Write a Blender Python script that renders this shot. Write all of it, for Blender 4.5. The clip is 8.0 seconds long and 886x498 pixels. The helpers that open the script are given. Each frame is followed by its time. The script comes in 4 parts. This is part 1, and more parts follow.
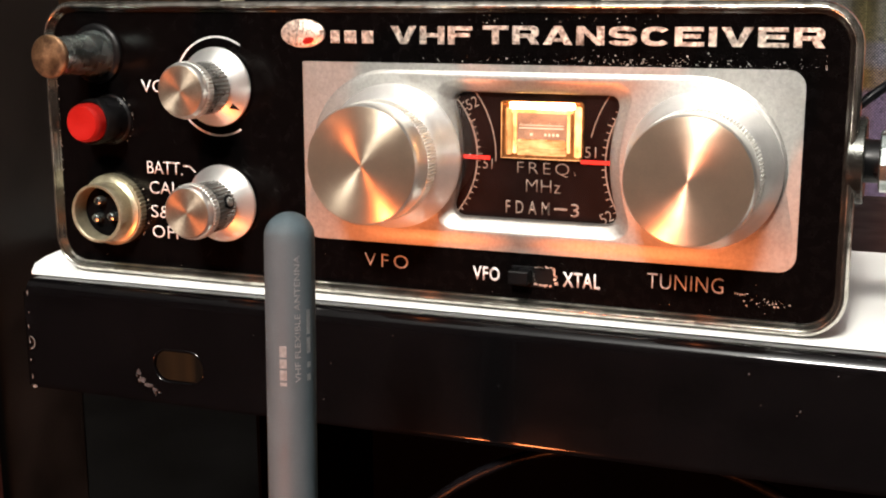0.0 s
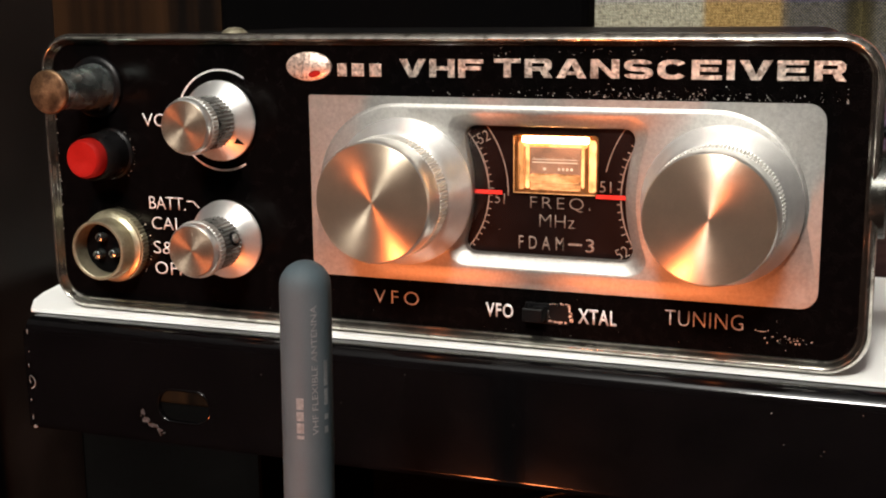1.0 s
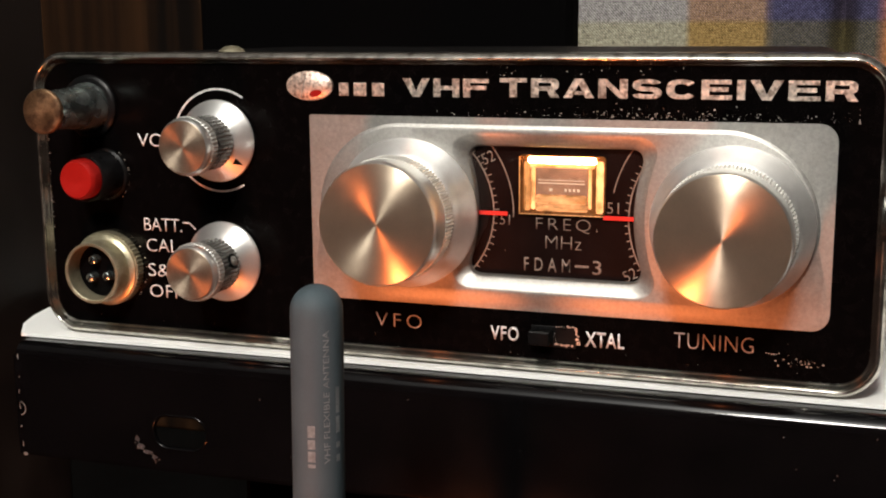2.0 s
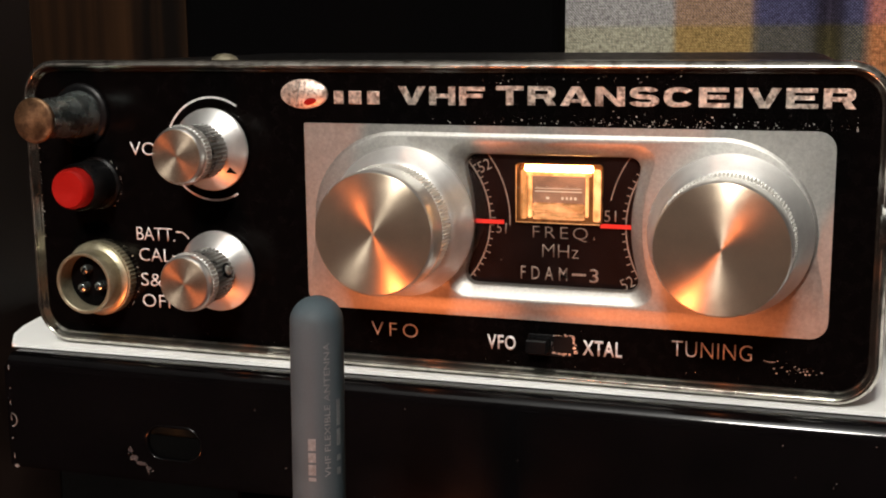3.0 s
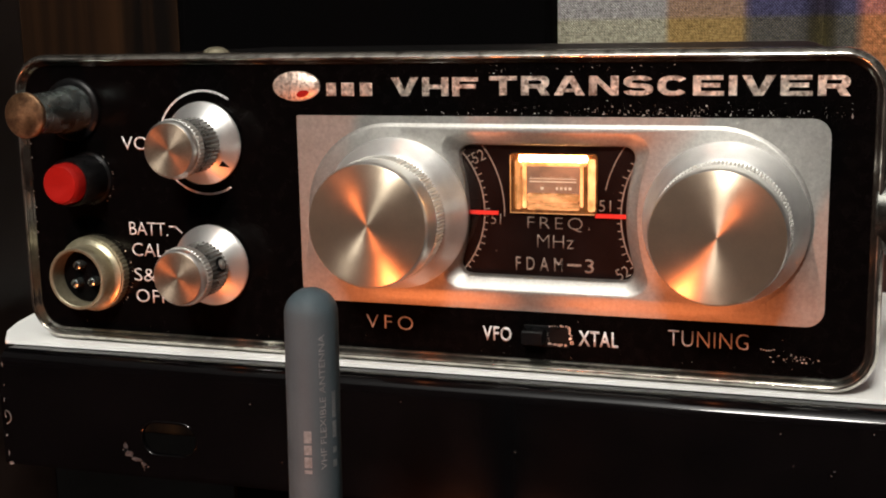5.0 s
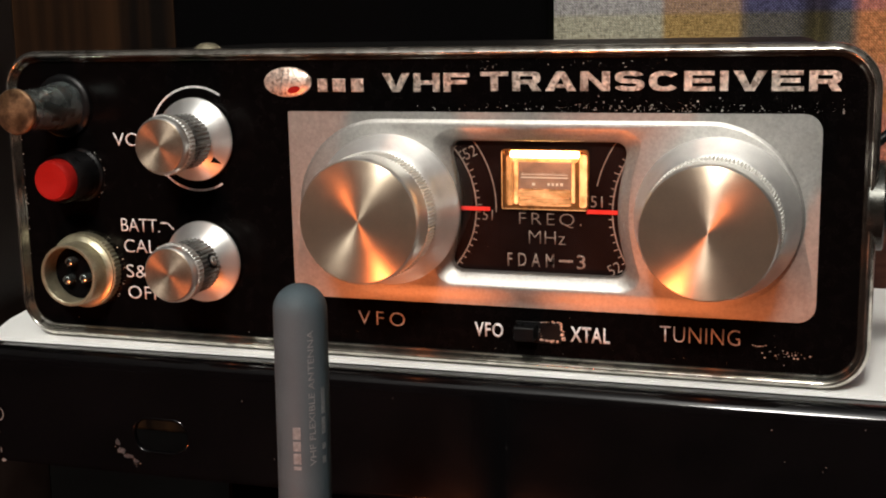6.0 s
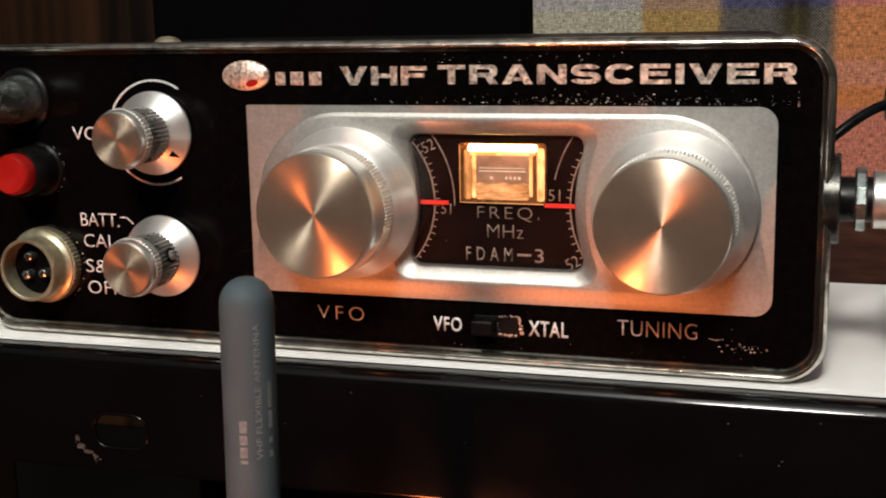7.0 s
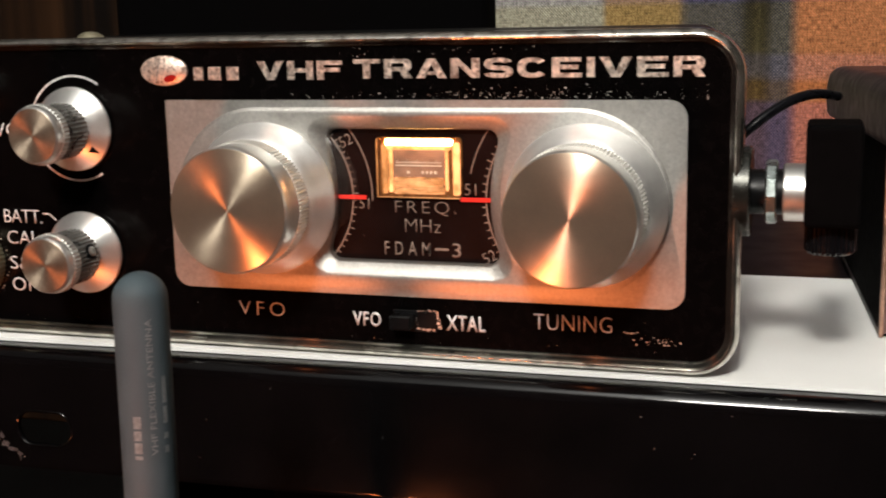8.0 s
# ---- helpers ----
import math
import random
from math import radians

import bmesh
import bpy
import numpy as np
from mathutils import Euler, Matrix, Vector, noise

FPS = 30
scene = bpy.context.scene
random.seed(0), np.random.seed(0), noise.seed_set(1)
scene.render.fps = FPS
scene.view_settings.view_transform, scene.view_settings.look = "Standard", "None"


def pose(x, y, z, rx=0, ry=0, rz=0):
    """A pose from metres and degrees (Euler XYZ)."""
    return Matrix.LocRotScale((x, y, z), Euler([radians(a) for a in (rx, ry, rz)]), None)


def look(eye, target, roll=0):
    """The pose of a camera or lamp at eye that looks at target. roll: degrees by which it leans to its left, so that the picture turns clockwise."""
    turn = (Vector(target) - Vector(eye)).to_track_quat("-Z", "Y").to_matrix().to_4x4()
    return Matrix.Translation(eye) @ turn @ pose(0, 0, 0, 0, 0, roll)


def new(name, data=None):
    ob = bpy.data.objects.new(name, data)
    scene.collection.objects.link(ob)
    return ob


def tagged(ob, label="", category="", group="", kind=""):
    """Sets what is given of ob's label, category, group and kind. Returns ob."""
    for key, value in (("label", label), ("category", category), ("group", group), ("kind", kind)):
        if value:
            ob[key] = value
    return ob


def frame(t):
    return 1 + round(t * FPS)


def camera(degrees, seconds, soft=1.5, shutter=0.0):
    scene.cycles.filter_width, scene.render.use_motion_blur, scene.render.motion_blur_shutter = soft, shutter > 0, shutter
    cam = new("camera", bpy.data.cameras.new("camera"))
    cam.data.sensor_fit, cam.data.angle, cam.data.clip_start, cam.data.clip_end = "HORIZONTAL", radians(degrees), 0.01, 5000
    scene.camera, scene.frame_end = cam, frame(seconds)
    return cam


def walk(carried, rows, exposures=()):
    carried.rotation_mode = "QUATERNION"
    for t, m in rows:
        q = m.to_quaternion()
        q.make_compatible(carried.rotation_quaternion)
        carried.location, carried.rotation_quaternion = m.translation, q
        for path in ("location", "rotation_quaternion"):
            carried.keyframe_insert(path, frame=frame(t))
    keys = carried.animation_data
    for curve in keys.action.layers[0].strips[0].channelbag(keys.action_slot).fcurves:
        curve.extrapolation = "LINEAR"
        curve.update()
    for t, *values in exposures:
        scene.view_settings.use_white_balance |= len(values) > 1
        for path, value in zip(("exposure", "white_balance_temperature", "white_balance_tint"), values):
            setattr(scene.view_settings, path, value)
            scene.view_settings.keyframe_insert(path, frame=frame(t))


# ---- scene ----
cam = camera(40.0, 8.0, soft=1.95, shutter=0.5)
PATH = [
    (0, (0.10867, -0.25271, 0.06982), (0.01951, -0.02452, 0.02000), -0.06),
    (0.5, (0.10574, -0.25004, 0.07309), (0.01700, -0.02160, 0.02370), -0.38),
    (1, (0.10063, -0.24825, 0.07612), (0.01433, -0.01886, 0.02681), -0.56),
    (1.5, (0.09580, -0.24716, 0.07568), (0.01224, -0.01618, 0.02913), -0.47),
    (3, (0.08892, -0.24599, 0.07716), (0.01146, -0.01261, 0.03203), -0.51),
    (3.5, (0.08867, -0.24582, 0.07692), (0.01164, -0.01232, 0.03173), -0.67),
    (4, (0.08891, -0.24546, 0.07689), (0.01186, -0.01205, 0.03126), -0.87),
    (4.5, (0.08844, -0.24534, 0.07635), (0.01197, -0.01175, 0.03067), -0.99),
    (6, (0.09001, -0.24433, 0.07565), (0.01387, -0.01078, 0.02918), -1.07),
    (6.5, (0.09207, -0.24340, 0.07518), (0.01695, -0.00957, 0.02846), -1.08),
    (7, (0.09671, -0.24139, 0.07450), (0.02203, -0.00746, 0.02761), -1.05),
    (7.5, (0.10208, -0.23929, 0.07464), (0.02910, -0.00501, 0.02679), -1.09),
    (8, (0.11157, -0.23644, 0.07373), (0.03843, -0.00217, 0.02608), -1.26),
]
walk(cam, [(t, look(eye, target, roll)) for t, eye, target, roll in PATH],
     exposures=[(0, 0.49), (0.5, 0.30), (1.0, -0.04), (1.5, -0.20), (3.0, -0.42), (6.5, -0.42), (8.0, -0.30)])

# ---- world and lights ----
world = bpy.data.worlds.new("room_dark")
world.use_nodes = True
world.node_tree.nodes["Background"].inputs[0].default_value = (0.004, 0.0035, 0.003, 1)
world.node_tree.nodes["Background"].inputs[1].default_value = 1.0
scene.world = world


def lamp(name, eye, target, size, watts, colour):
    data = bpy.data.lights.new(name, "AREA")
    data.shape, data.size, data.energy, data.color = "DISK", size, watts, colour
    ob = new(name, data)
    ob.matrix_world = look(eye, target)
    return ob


lamp("ceiling_lamp", (0.085, -1.26, 1.02), (0.02, 0, 0.03), 0.24, 31.0, (1.0, 0.95, 0.87))
lamp("ceiling_lamp_upper_side", (0.085, -1.26, 1.06), (0.085, -1.25, 1.45), 0.24, 42.0, (1.0, 0.96, 0.90))
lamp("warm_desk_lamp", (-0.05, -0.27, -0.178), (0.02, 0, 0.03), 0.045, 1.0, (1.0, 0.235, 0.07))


# ---- materials ----
def material(name, colour, rough=0.5, metal=0.0, vary=0.12, scale=400.0, bump=0.1, rough_vary=0.1, fine=2500.0, spec=0.5, emit=None, aniso=0.0, stain=None):
    """A surface with two scales of variation; scale and fine are in cycles a metre."""
    m = bpy.data.materials.new(name)
    m.use_nodes = True
    nt = m.node_tree
    n, l = nt.nodes, nt.links
    b = n["Principled BSDF"]
    b.inputs["Metallic"].default_value = metal
    b.inputs["Specular IOR Level"].default_value = spec
    co = n.new("ShaderNodeTexCoord")
    big, small = n.new("ShaderNodeTexNoise"), n.new("ShaderNodeTexNoise")
    for t, s, d in ((big, scale, 4), (small, fine, 2)):
        t.inputs["Scale"].default_value, t.inputs["Detail"].default_value = s, d
        l.new(co.outputs["Object"], t.inputs["Vector"])
    ramp = n.new("ShaderNodeMapRange")
    ramp.inputs["From Min"].default_value, ramp.inputs["From Max"].default_value = 0.3, 0.7
    ramp.inputs["To Min"].default_value, ramp.inputs["To Max"].default_value = 1 - vary, 1 + vary
    l.new(big.outputs["Fac"], ramp.inputs["Value"])
    grain = n.new("ShaderNodeMapRange")
    grain.inputs["From Min"].default_value, grain.inputs["From Max"].default_value = 0.3, 0.7
    grain.inputs["To Min"].default_value, grain.inputs["To Max"].default_value = 1 - vary * 0.6, 1 + vary * 0.6
    l.new(small.outputs["Fac"], grain.inputs["Value"])
    mul = n.new("ShaderNodeMath")
    mul.operation = "MULTIPLY"
    l.new(ramp.outputs[0], mul.inputs[0]), l.new(grain.outputs[0], mul.inputs[1])
    mix = n.new("ShaderNodeVectorMath")
    mix.operation = "SCALE"
    mix.inputs[0].default_value = colour
    l.new(mul.outputs[0], mix.inputs["Scale"])
    out = mix.outputs[0]
    if stain:
        tint, amount, low, high, freq = stain
        sn = n.new("ShaderNodeTexNoise")
        sn.inputs["Scale"].default_value, sn.inputs["Detail"].default_value = freq, 6
        l.new(co.outputs["Object"], sn.inputs["Vector"])
        sm = n.new("ShaderNodeMapRange")
        sm.inputs["From Min"].default_value, sm.inputs["From Max"].default_value = low, high
        sm.inputs["To Max"].default_value = amount
        l.new(sn.outputs["Fac"], sm.inputs["Value"])
        mx = n.new("ShaderNodeMix")
        mx.data_type = "RGBA"
        mx.inputs["B"].default_value = (0, 0, 0, 1)
        mx.inputs[7].default_value = (*tint, 1)
        l.new(sm.outputs[0], mx.inputs[0]), l.new(out, mx.inputs[6])
        out = mx.outputs[2]
    l.new(out, b.inputs["Base Color"])
    rr = n.new("ShaderNodeMapRange")
    rr.inputs["From Min"].default_value, rr.inputs["From Max"].default_value = 0.3, 0.7
    rr.inputs["To Min"].default_value, rr.inputs["To Max"].default_value = max(0.02, rough - rough_vary), rough + rough_vary
    l.new(big.outputs["Fac"], rr.inputs["Value"]), l.new(rr.outputs[0], b.inputs["Roughness"])
    if bump:
        bp = n.new("ShaderNodeBump")
        bp.inputs["Strength"].default_value, bp.inputs["Distance"].default_value = bump, 0.0002
        l.new(small.outputs["Fac"], bp.inputs["Height"]), l.new(bp.outputs[0], b.inputs["Normal"])
    if emit:
        b.inputs["Emission Color"].default_value, b.inputs["Emission Strength"].default_value = (*emit[0], 1), emit[1]
    if aniso:
        b.inputs["Anisotropic"].default_value, b.inputs["Anisotropic Rotation"].default_value = aniso, 0.25
        tg = n.new("ShaderNodeTangent")
        tg.direction_type, tg.axis = "RADIAL", "Y"
        l.new(tg.outputs[0], b.inputs["Tangent"])
    return m


PANEL = material("black_enamel", (0.0016, 0.0012, 0.0012), 0.2, vary=0.3, bump=0.006, rough_vary=0.02, spec=0.055)
COVE = material("dull_plated_slope", (0.24, 0.232, 0.205), 0.13, 0.94, vary=0.3, scale=260, bump=0.03, rough_vary=0.05, stain=((0.02, 0.016, 0.013), 0.9, 0.60, 0.68, 210))
CASE = material("dark_case_paint", (0.0035, 0.0033, 0.0033), 0.45, vary=0.25, bump=0.2, spec=0.12)
CHROME = material("worn_chrome", (0.58, 0.555, 0.50), 0.15, 0.96, vary=0.3, scale=300, bump=0.10, rough_vary=0.06, stain=((0.13, 0.115, 0.095), 0.7, 0.52, 0.66, 420))
ALU = material("satin_aluminium_sheet", (0.43, 0.42, 0.395), 0.45, 0.88, vary=0.12, scale=1300, bump=0.32, rough_vary=0.04, fine=4200, stain=((0.34, 0.31, 0.27), 0.3, 0.52, 0.75, 170))
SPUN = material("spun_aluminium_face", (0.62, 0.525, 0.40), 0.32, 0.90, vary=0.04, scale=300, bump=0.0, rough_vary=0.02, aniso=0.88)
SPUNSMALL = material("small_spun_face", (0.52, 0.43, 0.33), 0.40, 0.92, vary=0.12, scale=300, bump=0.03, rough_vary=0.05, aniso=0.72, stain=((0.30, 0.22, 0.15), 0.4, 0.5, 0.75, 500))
SKIRT = material("turned_aluminium_skirt", (0.88, 0.88, 0.86), 0.42, 0.88, vary=0.04, bump=0.02, rough_vary=0.03, aniso=0.75)
CAPSIDE = material("polished_cap_side", (0.74, 0.74, 0.71), 0.34, 0.92, vary=0.05, bump=0.02, rough_vary=0.05)
GRIP = material("knurled_aluminium", (0.78, 0.77, 0.73), 0.43, 0.80, vary=0.06, bump=0.05, rough_vary=0.04)
DARKGRIP = material("fluted_dark_grip", (0.30, 0.30, 0.285), 0.30, 0.8, vary=0.2, bump=0.1)
NICKEL = material("tarnished_nickel", (0.47, 0.43, 0.30), 0.38, 0.8, vary=0.15, bump=0.12, stain=((0.22, 0.18, 0.10), 0.4, 0.5, 0.75, 500))
GREYMETAL = material("dull_plated_brass", (0.40, 0.46, 0.45), 0.25, 0.92, vary=0.25, scale=250, bump=0.10, stain=((0.10, 0.12, 0.115), 0.55, 0.48, 0.62, 330))
# stained end metal; its orange-brown base is reflected orange light put into colour
ORANGEEND = material("worn_end_orange_tint", (0.33, 0.20, 0.11), 0.42, 0.95, vary=0.3, scale=260, bump=0.35, stain=((0.10, 0.06, 0.04), 0.7, 0.48, 0.66, 420))
BLACKPLASTIC = material("black_plastic", (0.0035, 0.0035, 0.0038), 0.34, vary=0.2, bump=0.06, spec=0.16)
GLOSSBLACK = material("glossy_black_plastic", (0.004, 0.004, 0.005), 0.2, vary=0.2, bump=0.04, spec=0.6)
RED = material("red_plastic", (0.27, 0.007, 0.005), 0.45, vary=0.08, bump=0.08, spec=0.2)
REDLINE = material("red_pointer_paint", (0.85, 0.03, 0.02), 0.5, vary=0.05, bump=0.0)
INK = material("cream_print", (0.62, 0.60, 0.59), 0.5, 0.1, vary=0.3, scale=900, bump=0.3, fine=1800)
BRASSLETTER = material("polished_letter_metal", (0.74, 0.60, 0.51), 0.42, 0.7, vary=0.3, scale=700, bump=0.5, fine=1600, rough_vary=0.12, stain=((0.20, 0.13, 0.10), 0.8, 0.50, 0.62, 1100))
FLAKE = material("bare_metal_chip", (0.72, 0.68, 0.62), 0.35, 0.7, vary=0.3, bump=0.2)
DIAL = material("dial_black", (0.008, 0.0022, 0.0016), 0.45, vary=0.25, scale=120, bump=0.02, spec=0.1)
LINE = material("dial_print", (0.29, 0.205, 0.165), 0.6, vary=0.25, scale=800, bump=0.0)
RACK = material("black_rack_paint", (0.0019, 0.0017, 0.0019), 0.085, vary=0.25, scale=60, bump=0.005, fine=900, rough_vary=0.015, spec=0.25)
TOPSHEET = material("dull_black_shelf_top", (0.0045, 0.0035, 0.0045), 0.35, vary=0.25, scale=60, bump=0.02, spec=0.05)
DARKSTEEL = material("dull_dark_steel", (0.035, 0.036, 0.032), 0.25, 0.7, vary=0.3, scale=350, bump=0.15)
SCUFF = material("scuffed_black_paint", (0.032, 0.032, 0.034), 0.6, vary=0.5, scale=1500, bump=0.2, spec=0.2)
BARE = material("scraped_steel", (0.16, 0.155, 0.15), 0.5, 0.3, vary=0.4, bump=0.4)
CARD = material("white_card", (0.86, 0.87, 0.85), 0.55, vary=0.03, scale=40, bump=0.1)
RUBBER = material("grey_rubber", (0.050, 0.067, 0.077), 0.6, vary=0.08, scale=200, bump=0.12, fine=3000, spec=0.25)
RUBBERTEXT = material("pale_grey_print", (0.135, 0.145, 0.15), 0.6, vary=0.3, scale=900, bump=0.0)
BLACKBOX = material("matt_black_casing", (0.0018, 0.0016, 0.0017), 0.9, vary=0.3, bump=0.05, spec=0.02)
CABLE = material("black_cable_sheath", (0.004, 0.004, 0.005), 0.3, vary=0.2, bump=0.03, spec=0.08)
ROOM = material("dim_painted_wall", (0.045, 0.036, 0.030), 0.8, vary=0.15, scale=4, bump=0.1, fine=80)
CEILING = material("white_ceiling_paint", (0.74, 0.75, 0.76), 0.85, vary=0.05, scale=3, bump=0.1, fine=80)
DESK = material("dark_desk_laminate", (0.003, 0.0027, 0.0025), 0.7, vary=0.2, scale=20, bump=0.05, fine=300, spec=0.05)


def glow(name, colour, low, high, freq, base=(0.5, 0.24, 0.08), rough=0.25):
    """Lit plastic or card: emission paints the meter bulb's light in it, uneven, with streaks; freq gives cycles a
    metre along x, y and z.
    """
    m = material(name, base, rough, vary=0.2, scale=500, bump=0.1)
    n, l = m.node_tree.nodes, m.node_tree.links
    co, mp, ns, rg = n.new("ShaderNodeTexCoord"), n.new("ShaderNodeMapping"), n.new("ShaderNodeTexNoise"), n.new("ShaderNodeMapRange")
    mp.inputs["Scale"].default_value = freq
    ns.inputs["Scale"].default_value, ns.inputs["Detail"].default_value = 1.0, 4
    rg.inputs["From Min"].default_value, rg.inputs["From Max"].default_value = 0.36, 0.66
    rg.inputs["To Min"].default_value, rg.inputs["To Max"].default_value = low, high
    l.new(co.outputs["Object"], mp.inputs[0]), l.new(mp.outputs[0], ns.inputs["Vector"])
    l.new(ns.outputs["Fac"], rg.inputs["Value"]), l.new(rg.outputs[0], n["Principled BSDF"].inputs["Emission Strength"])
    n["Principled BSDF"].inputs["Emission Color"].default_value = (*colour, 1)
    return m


GLOWTOP = glow("lit_meter_diffuser", (1.0, 0.46, 0.16), 60.0, 85.0, (300, 300, 300), (0.9, 0.6, 0.3))
GLOWSIDE = glow("glowing_amber_plastic", (1.0, 0.42, 0.15), 0.12, 0.95, (1100, 300, 130))
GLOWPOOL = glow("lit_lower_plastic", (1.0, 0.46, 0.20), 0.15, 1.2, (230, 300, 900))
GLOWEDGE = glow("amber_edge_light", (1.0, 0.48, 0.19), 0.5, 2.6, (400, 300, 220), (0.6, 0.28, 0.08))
METERCARD = glow("glowing_scale_card", (1.0, 0.44, 0.22), 0.10, 0.34, (170, 300, 260), (0.20, 0.11, 0.075), 0.5)
DARKAMBER = glow("faintly_glowing_brown_plastic", (1.0, 0.35, 0.08), 0.02, 0.22, (900, 300, 200), (0.10, 0.04, 0.015), 0.2)
PLUM = material("dull_plum_front", (0.16, 0.09, 0.08), 0.35, vary=0.2, scale=90, bump=0.05)
RAIL = material("satin_black_rail", (0.006, 0.004, 0.0058), 0.42, vary=0.1, scale=200, bump=0.05, spec=0.4)
# orange light reflected at the instrument's corner, put into a base colour
CORNERGLINT = material("orange_corner_reflection", (0.42, 0.24, 0.17), 0.4, 0.6, vary=0.3, scale=300, bump=0.15)
METERINK = material("meter_scale_ink", (0.90, 0.72, 0.55), 0.6, vary=0.1, bump=0.0)


def wood_material():
    m = bpy.data.materials.new("dark_wood_grain")
    m.use_nodes = True
    n, l = m.node_tree.nodes, m.node_tree.links
    b = n["Principled BSDF"]
    co, mp, ns, rp = n.new("ShaderNodeTexCoord"), n.new("ShaderNodeMapping"), n.new("ShaderNodeTexNoise"), n.new("ShaderNodeValToRGB")
    mp.inputs["Scale"].default_value = (60, 20, 2.5)
    ns.inputs["Scale"].default_value, ns.inputs["Detail"].default_value = 1.0, 6
    rp.color_ramp.elements[0].position, rp.color_ramp.elements[0].color = 0.36, (0.003, 0.0014, 0.0007, 1)
    rp.color_ramp.elements[1].position, rp.color_ramp.elements[1].color = 0.70, (0.034, 0.0150, 0.0055, 1)
    l.new(co.outputs["Object"], mp.inputs[0]), l.new(mp.outputs[0], ns.inputs["Vector"]), l.new(ns.outputs["Fac"], rp.inputs[0])
    l.new(rp.outputs[0], b.inputs["Base Color"])
    bp = n.new("ShaderNodeBump")
    bp.inputs["Strength"].default_value, bp.inputs["Distance"].default_value = 0.2, 0.0005
    l.new(ns.outputs["Fac"], bp.inputs["Height"]), l.new(bp.outputs[0], b.inputs["Normal"])
    b.inputs["Roughness"].default_value = 0.6
    b.inputs["Specular IOR Level"].default_value = 0.1
    return m


def plaid_material():
    """Woven plaid: bands across x and across z, crossed, with a coarse thread weave; one dark band is painted fold
    shade.
    """
    m = bpy.data.materials.new("plaid_cotton")
    m.use_nodes = True
    n, l = m.node_tree.nodes, m.node_tree.links
    b = n["Principled BSDF"]
    b.inputs["Roughness"].default_value = 0.9
    b.inputs["Specular IOR Level"].default_value = 0.15
    co, sep = n.new("ShaderNodeTexCoord"), n.new("ShaderNodeSeparateXYZ")
    wob = n.new("ShaderNodeTexNoise")
    wob.inputs["Scale"].default_value = 300
    l.new(co.outputs["UV"], sep.inputs[0])

    def bands(socket, low, high, stops):
        r = n.new("ShaderNodeMapRange")
        r.inputs["From Min"].default_value, r.inputs["From Max"].default_value = low, high
        l.new(socket, r.inputs["Value"])
        c = n.new("ShaderNodeValToRGB")
        c.color_ramp.interpolation = "LINEAR"
        els = c.color_ramp.elements
        els[0].position, els[0].color = 0.0, (*stops[0][1], 1)
        els[1].position, els[1].color = 1.0, (*stops[-1][1], 1)
        for k in range(1, len(stops)):
            p = (stops[k][0] - low) / (high - low)
            for q, col in ((p - 0.0012, stops[k - 1][1]), (p + 0.0012, stops[k][1])):
                e = els.new(q)
                e.color = (*col, 1)
        l.new(r.outputs[0], c.inputs[0])
        return c.outputs[0]

    warp = bands(sep.outputs["X"], WARP_WITH_FOLD_SHADE[0][0], WARP_END, WARP_WITH_FOLD_SHADE)
    weft = bands(sep.outputs["Y"], WEFT[0][0], WEFT_END, WEFT)
    # threads: which of the two systems lies on top
    wv = []
    for axis, rate in (("X", 640.0), ("Y", 600.0)):
        mm = n.new("ShaderNodeMath")
        mm.operation = "MULTIPLY"
        mm.inputs[1].default_value = rate * 2 * math.pi
        l.new(sep.outputs[axis], mm.inputs[0])
        sn = n.new("ShaderNodeMath")
        sn.operation = "SINE"
        l.new(mm.outputs[0], sn.inputs[0])
        wv.append(sn.outputs[0])
    pr = n.new("ShaderNodeMath")
    pr.operation = "MULTIPLY"
    l.new(wv[0], pr.inputs[0]), l.new(wv[1], pr.inputs[1])
    rg = n.new("ShaderNodeMapRange")
    rg.inputs["From Min"].default_value, rg.inputs["From Max"].default_value = -0.2, 0.9
    rg.inputs["To Min"].default_value, rg.inputs["To Max"].default_value = 0.09, 0.58
    l.new(pr.outputs[0], rg.inputs["Value"])
    mx = n.new("ShaderNodeMix")
    mx.data_type = "RGBA"
    l.new(rg.outputs[0], mx.inputs[0]), l.new(warp, mx.inputs[6]), l.new(weft, mx.inputs[7])
    # slubs and uneven dye
    mp = n.new("ShaderNodeMapping")
    mp.inputs["Scale"].default_value = (260, 1300, 1)
    l.new(co.outputs["UV"], mp.inputs[0])
    ns = n.new("ShaderNodeTexNoise")
    ns.inputs["Scale"].default_value, ns.inputs["Detail"].default_value = 1.0, 5
    l.new(mp.outputs[0], ns.inputs["Vector"])
    sl = n.new("ShaderNodeMapRange")
    sl.inputs["From Min"].default_value, sl.inputs["From Max"].default_value = 0.3, 0.7
    sl.inputs["To Min"].default_value, sl.inputs["To Max"].default_value = 0.45, 1.5
    mp2 = n.new("ShaderNodeMapping")
    mp2.inputs["Scale"].default_value = (1250, 330, 1)
    l.new(co.outputs["UV"], mp2.inputs[0])
    ns2 = n.new("ShaderNodeTexNoise")
    ns2.inputs["Scale"].default_value, ns2.inputs["Detail"].default_value = 1.0, 3
    l.new(mp2.outputs[0], ns2.inputs["Vector"])
    both = n.new("ShaderNodeMix")
    both.inputs[0].default_value = 0.5
    l.new(ns.outputs["Fac"], both.inputs[2]), l.new(ns2.outputs["Fac"], both.inputs[3])
    sl.inputs["From Min"].default_value, sl.inputs["From Max"].default_value = 0.37, 0.63
    l.new(both.outputs[0], sl.inputs["Value"])
    sc = n.new("ShaderNodeVectorMath")
    sc.operation = "SCALE"
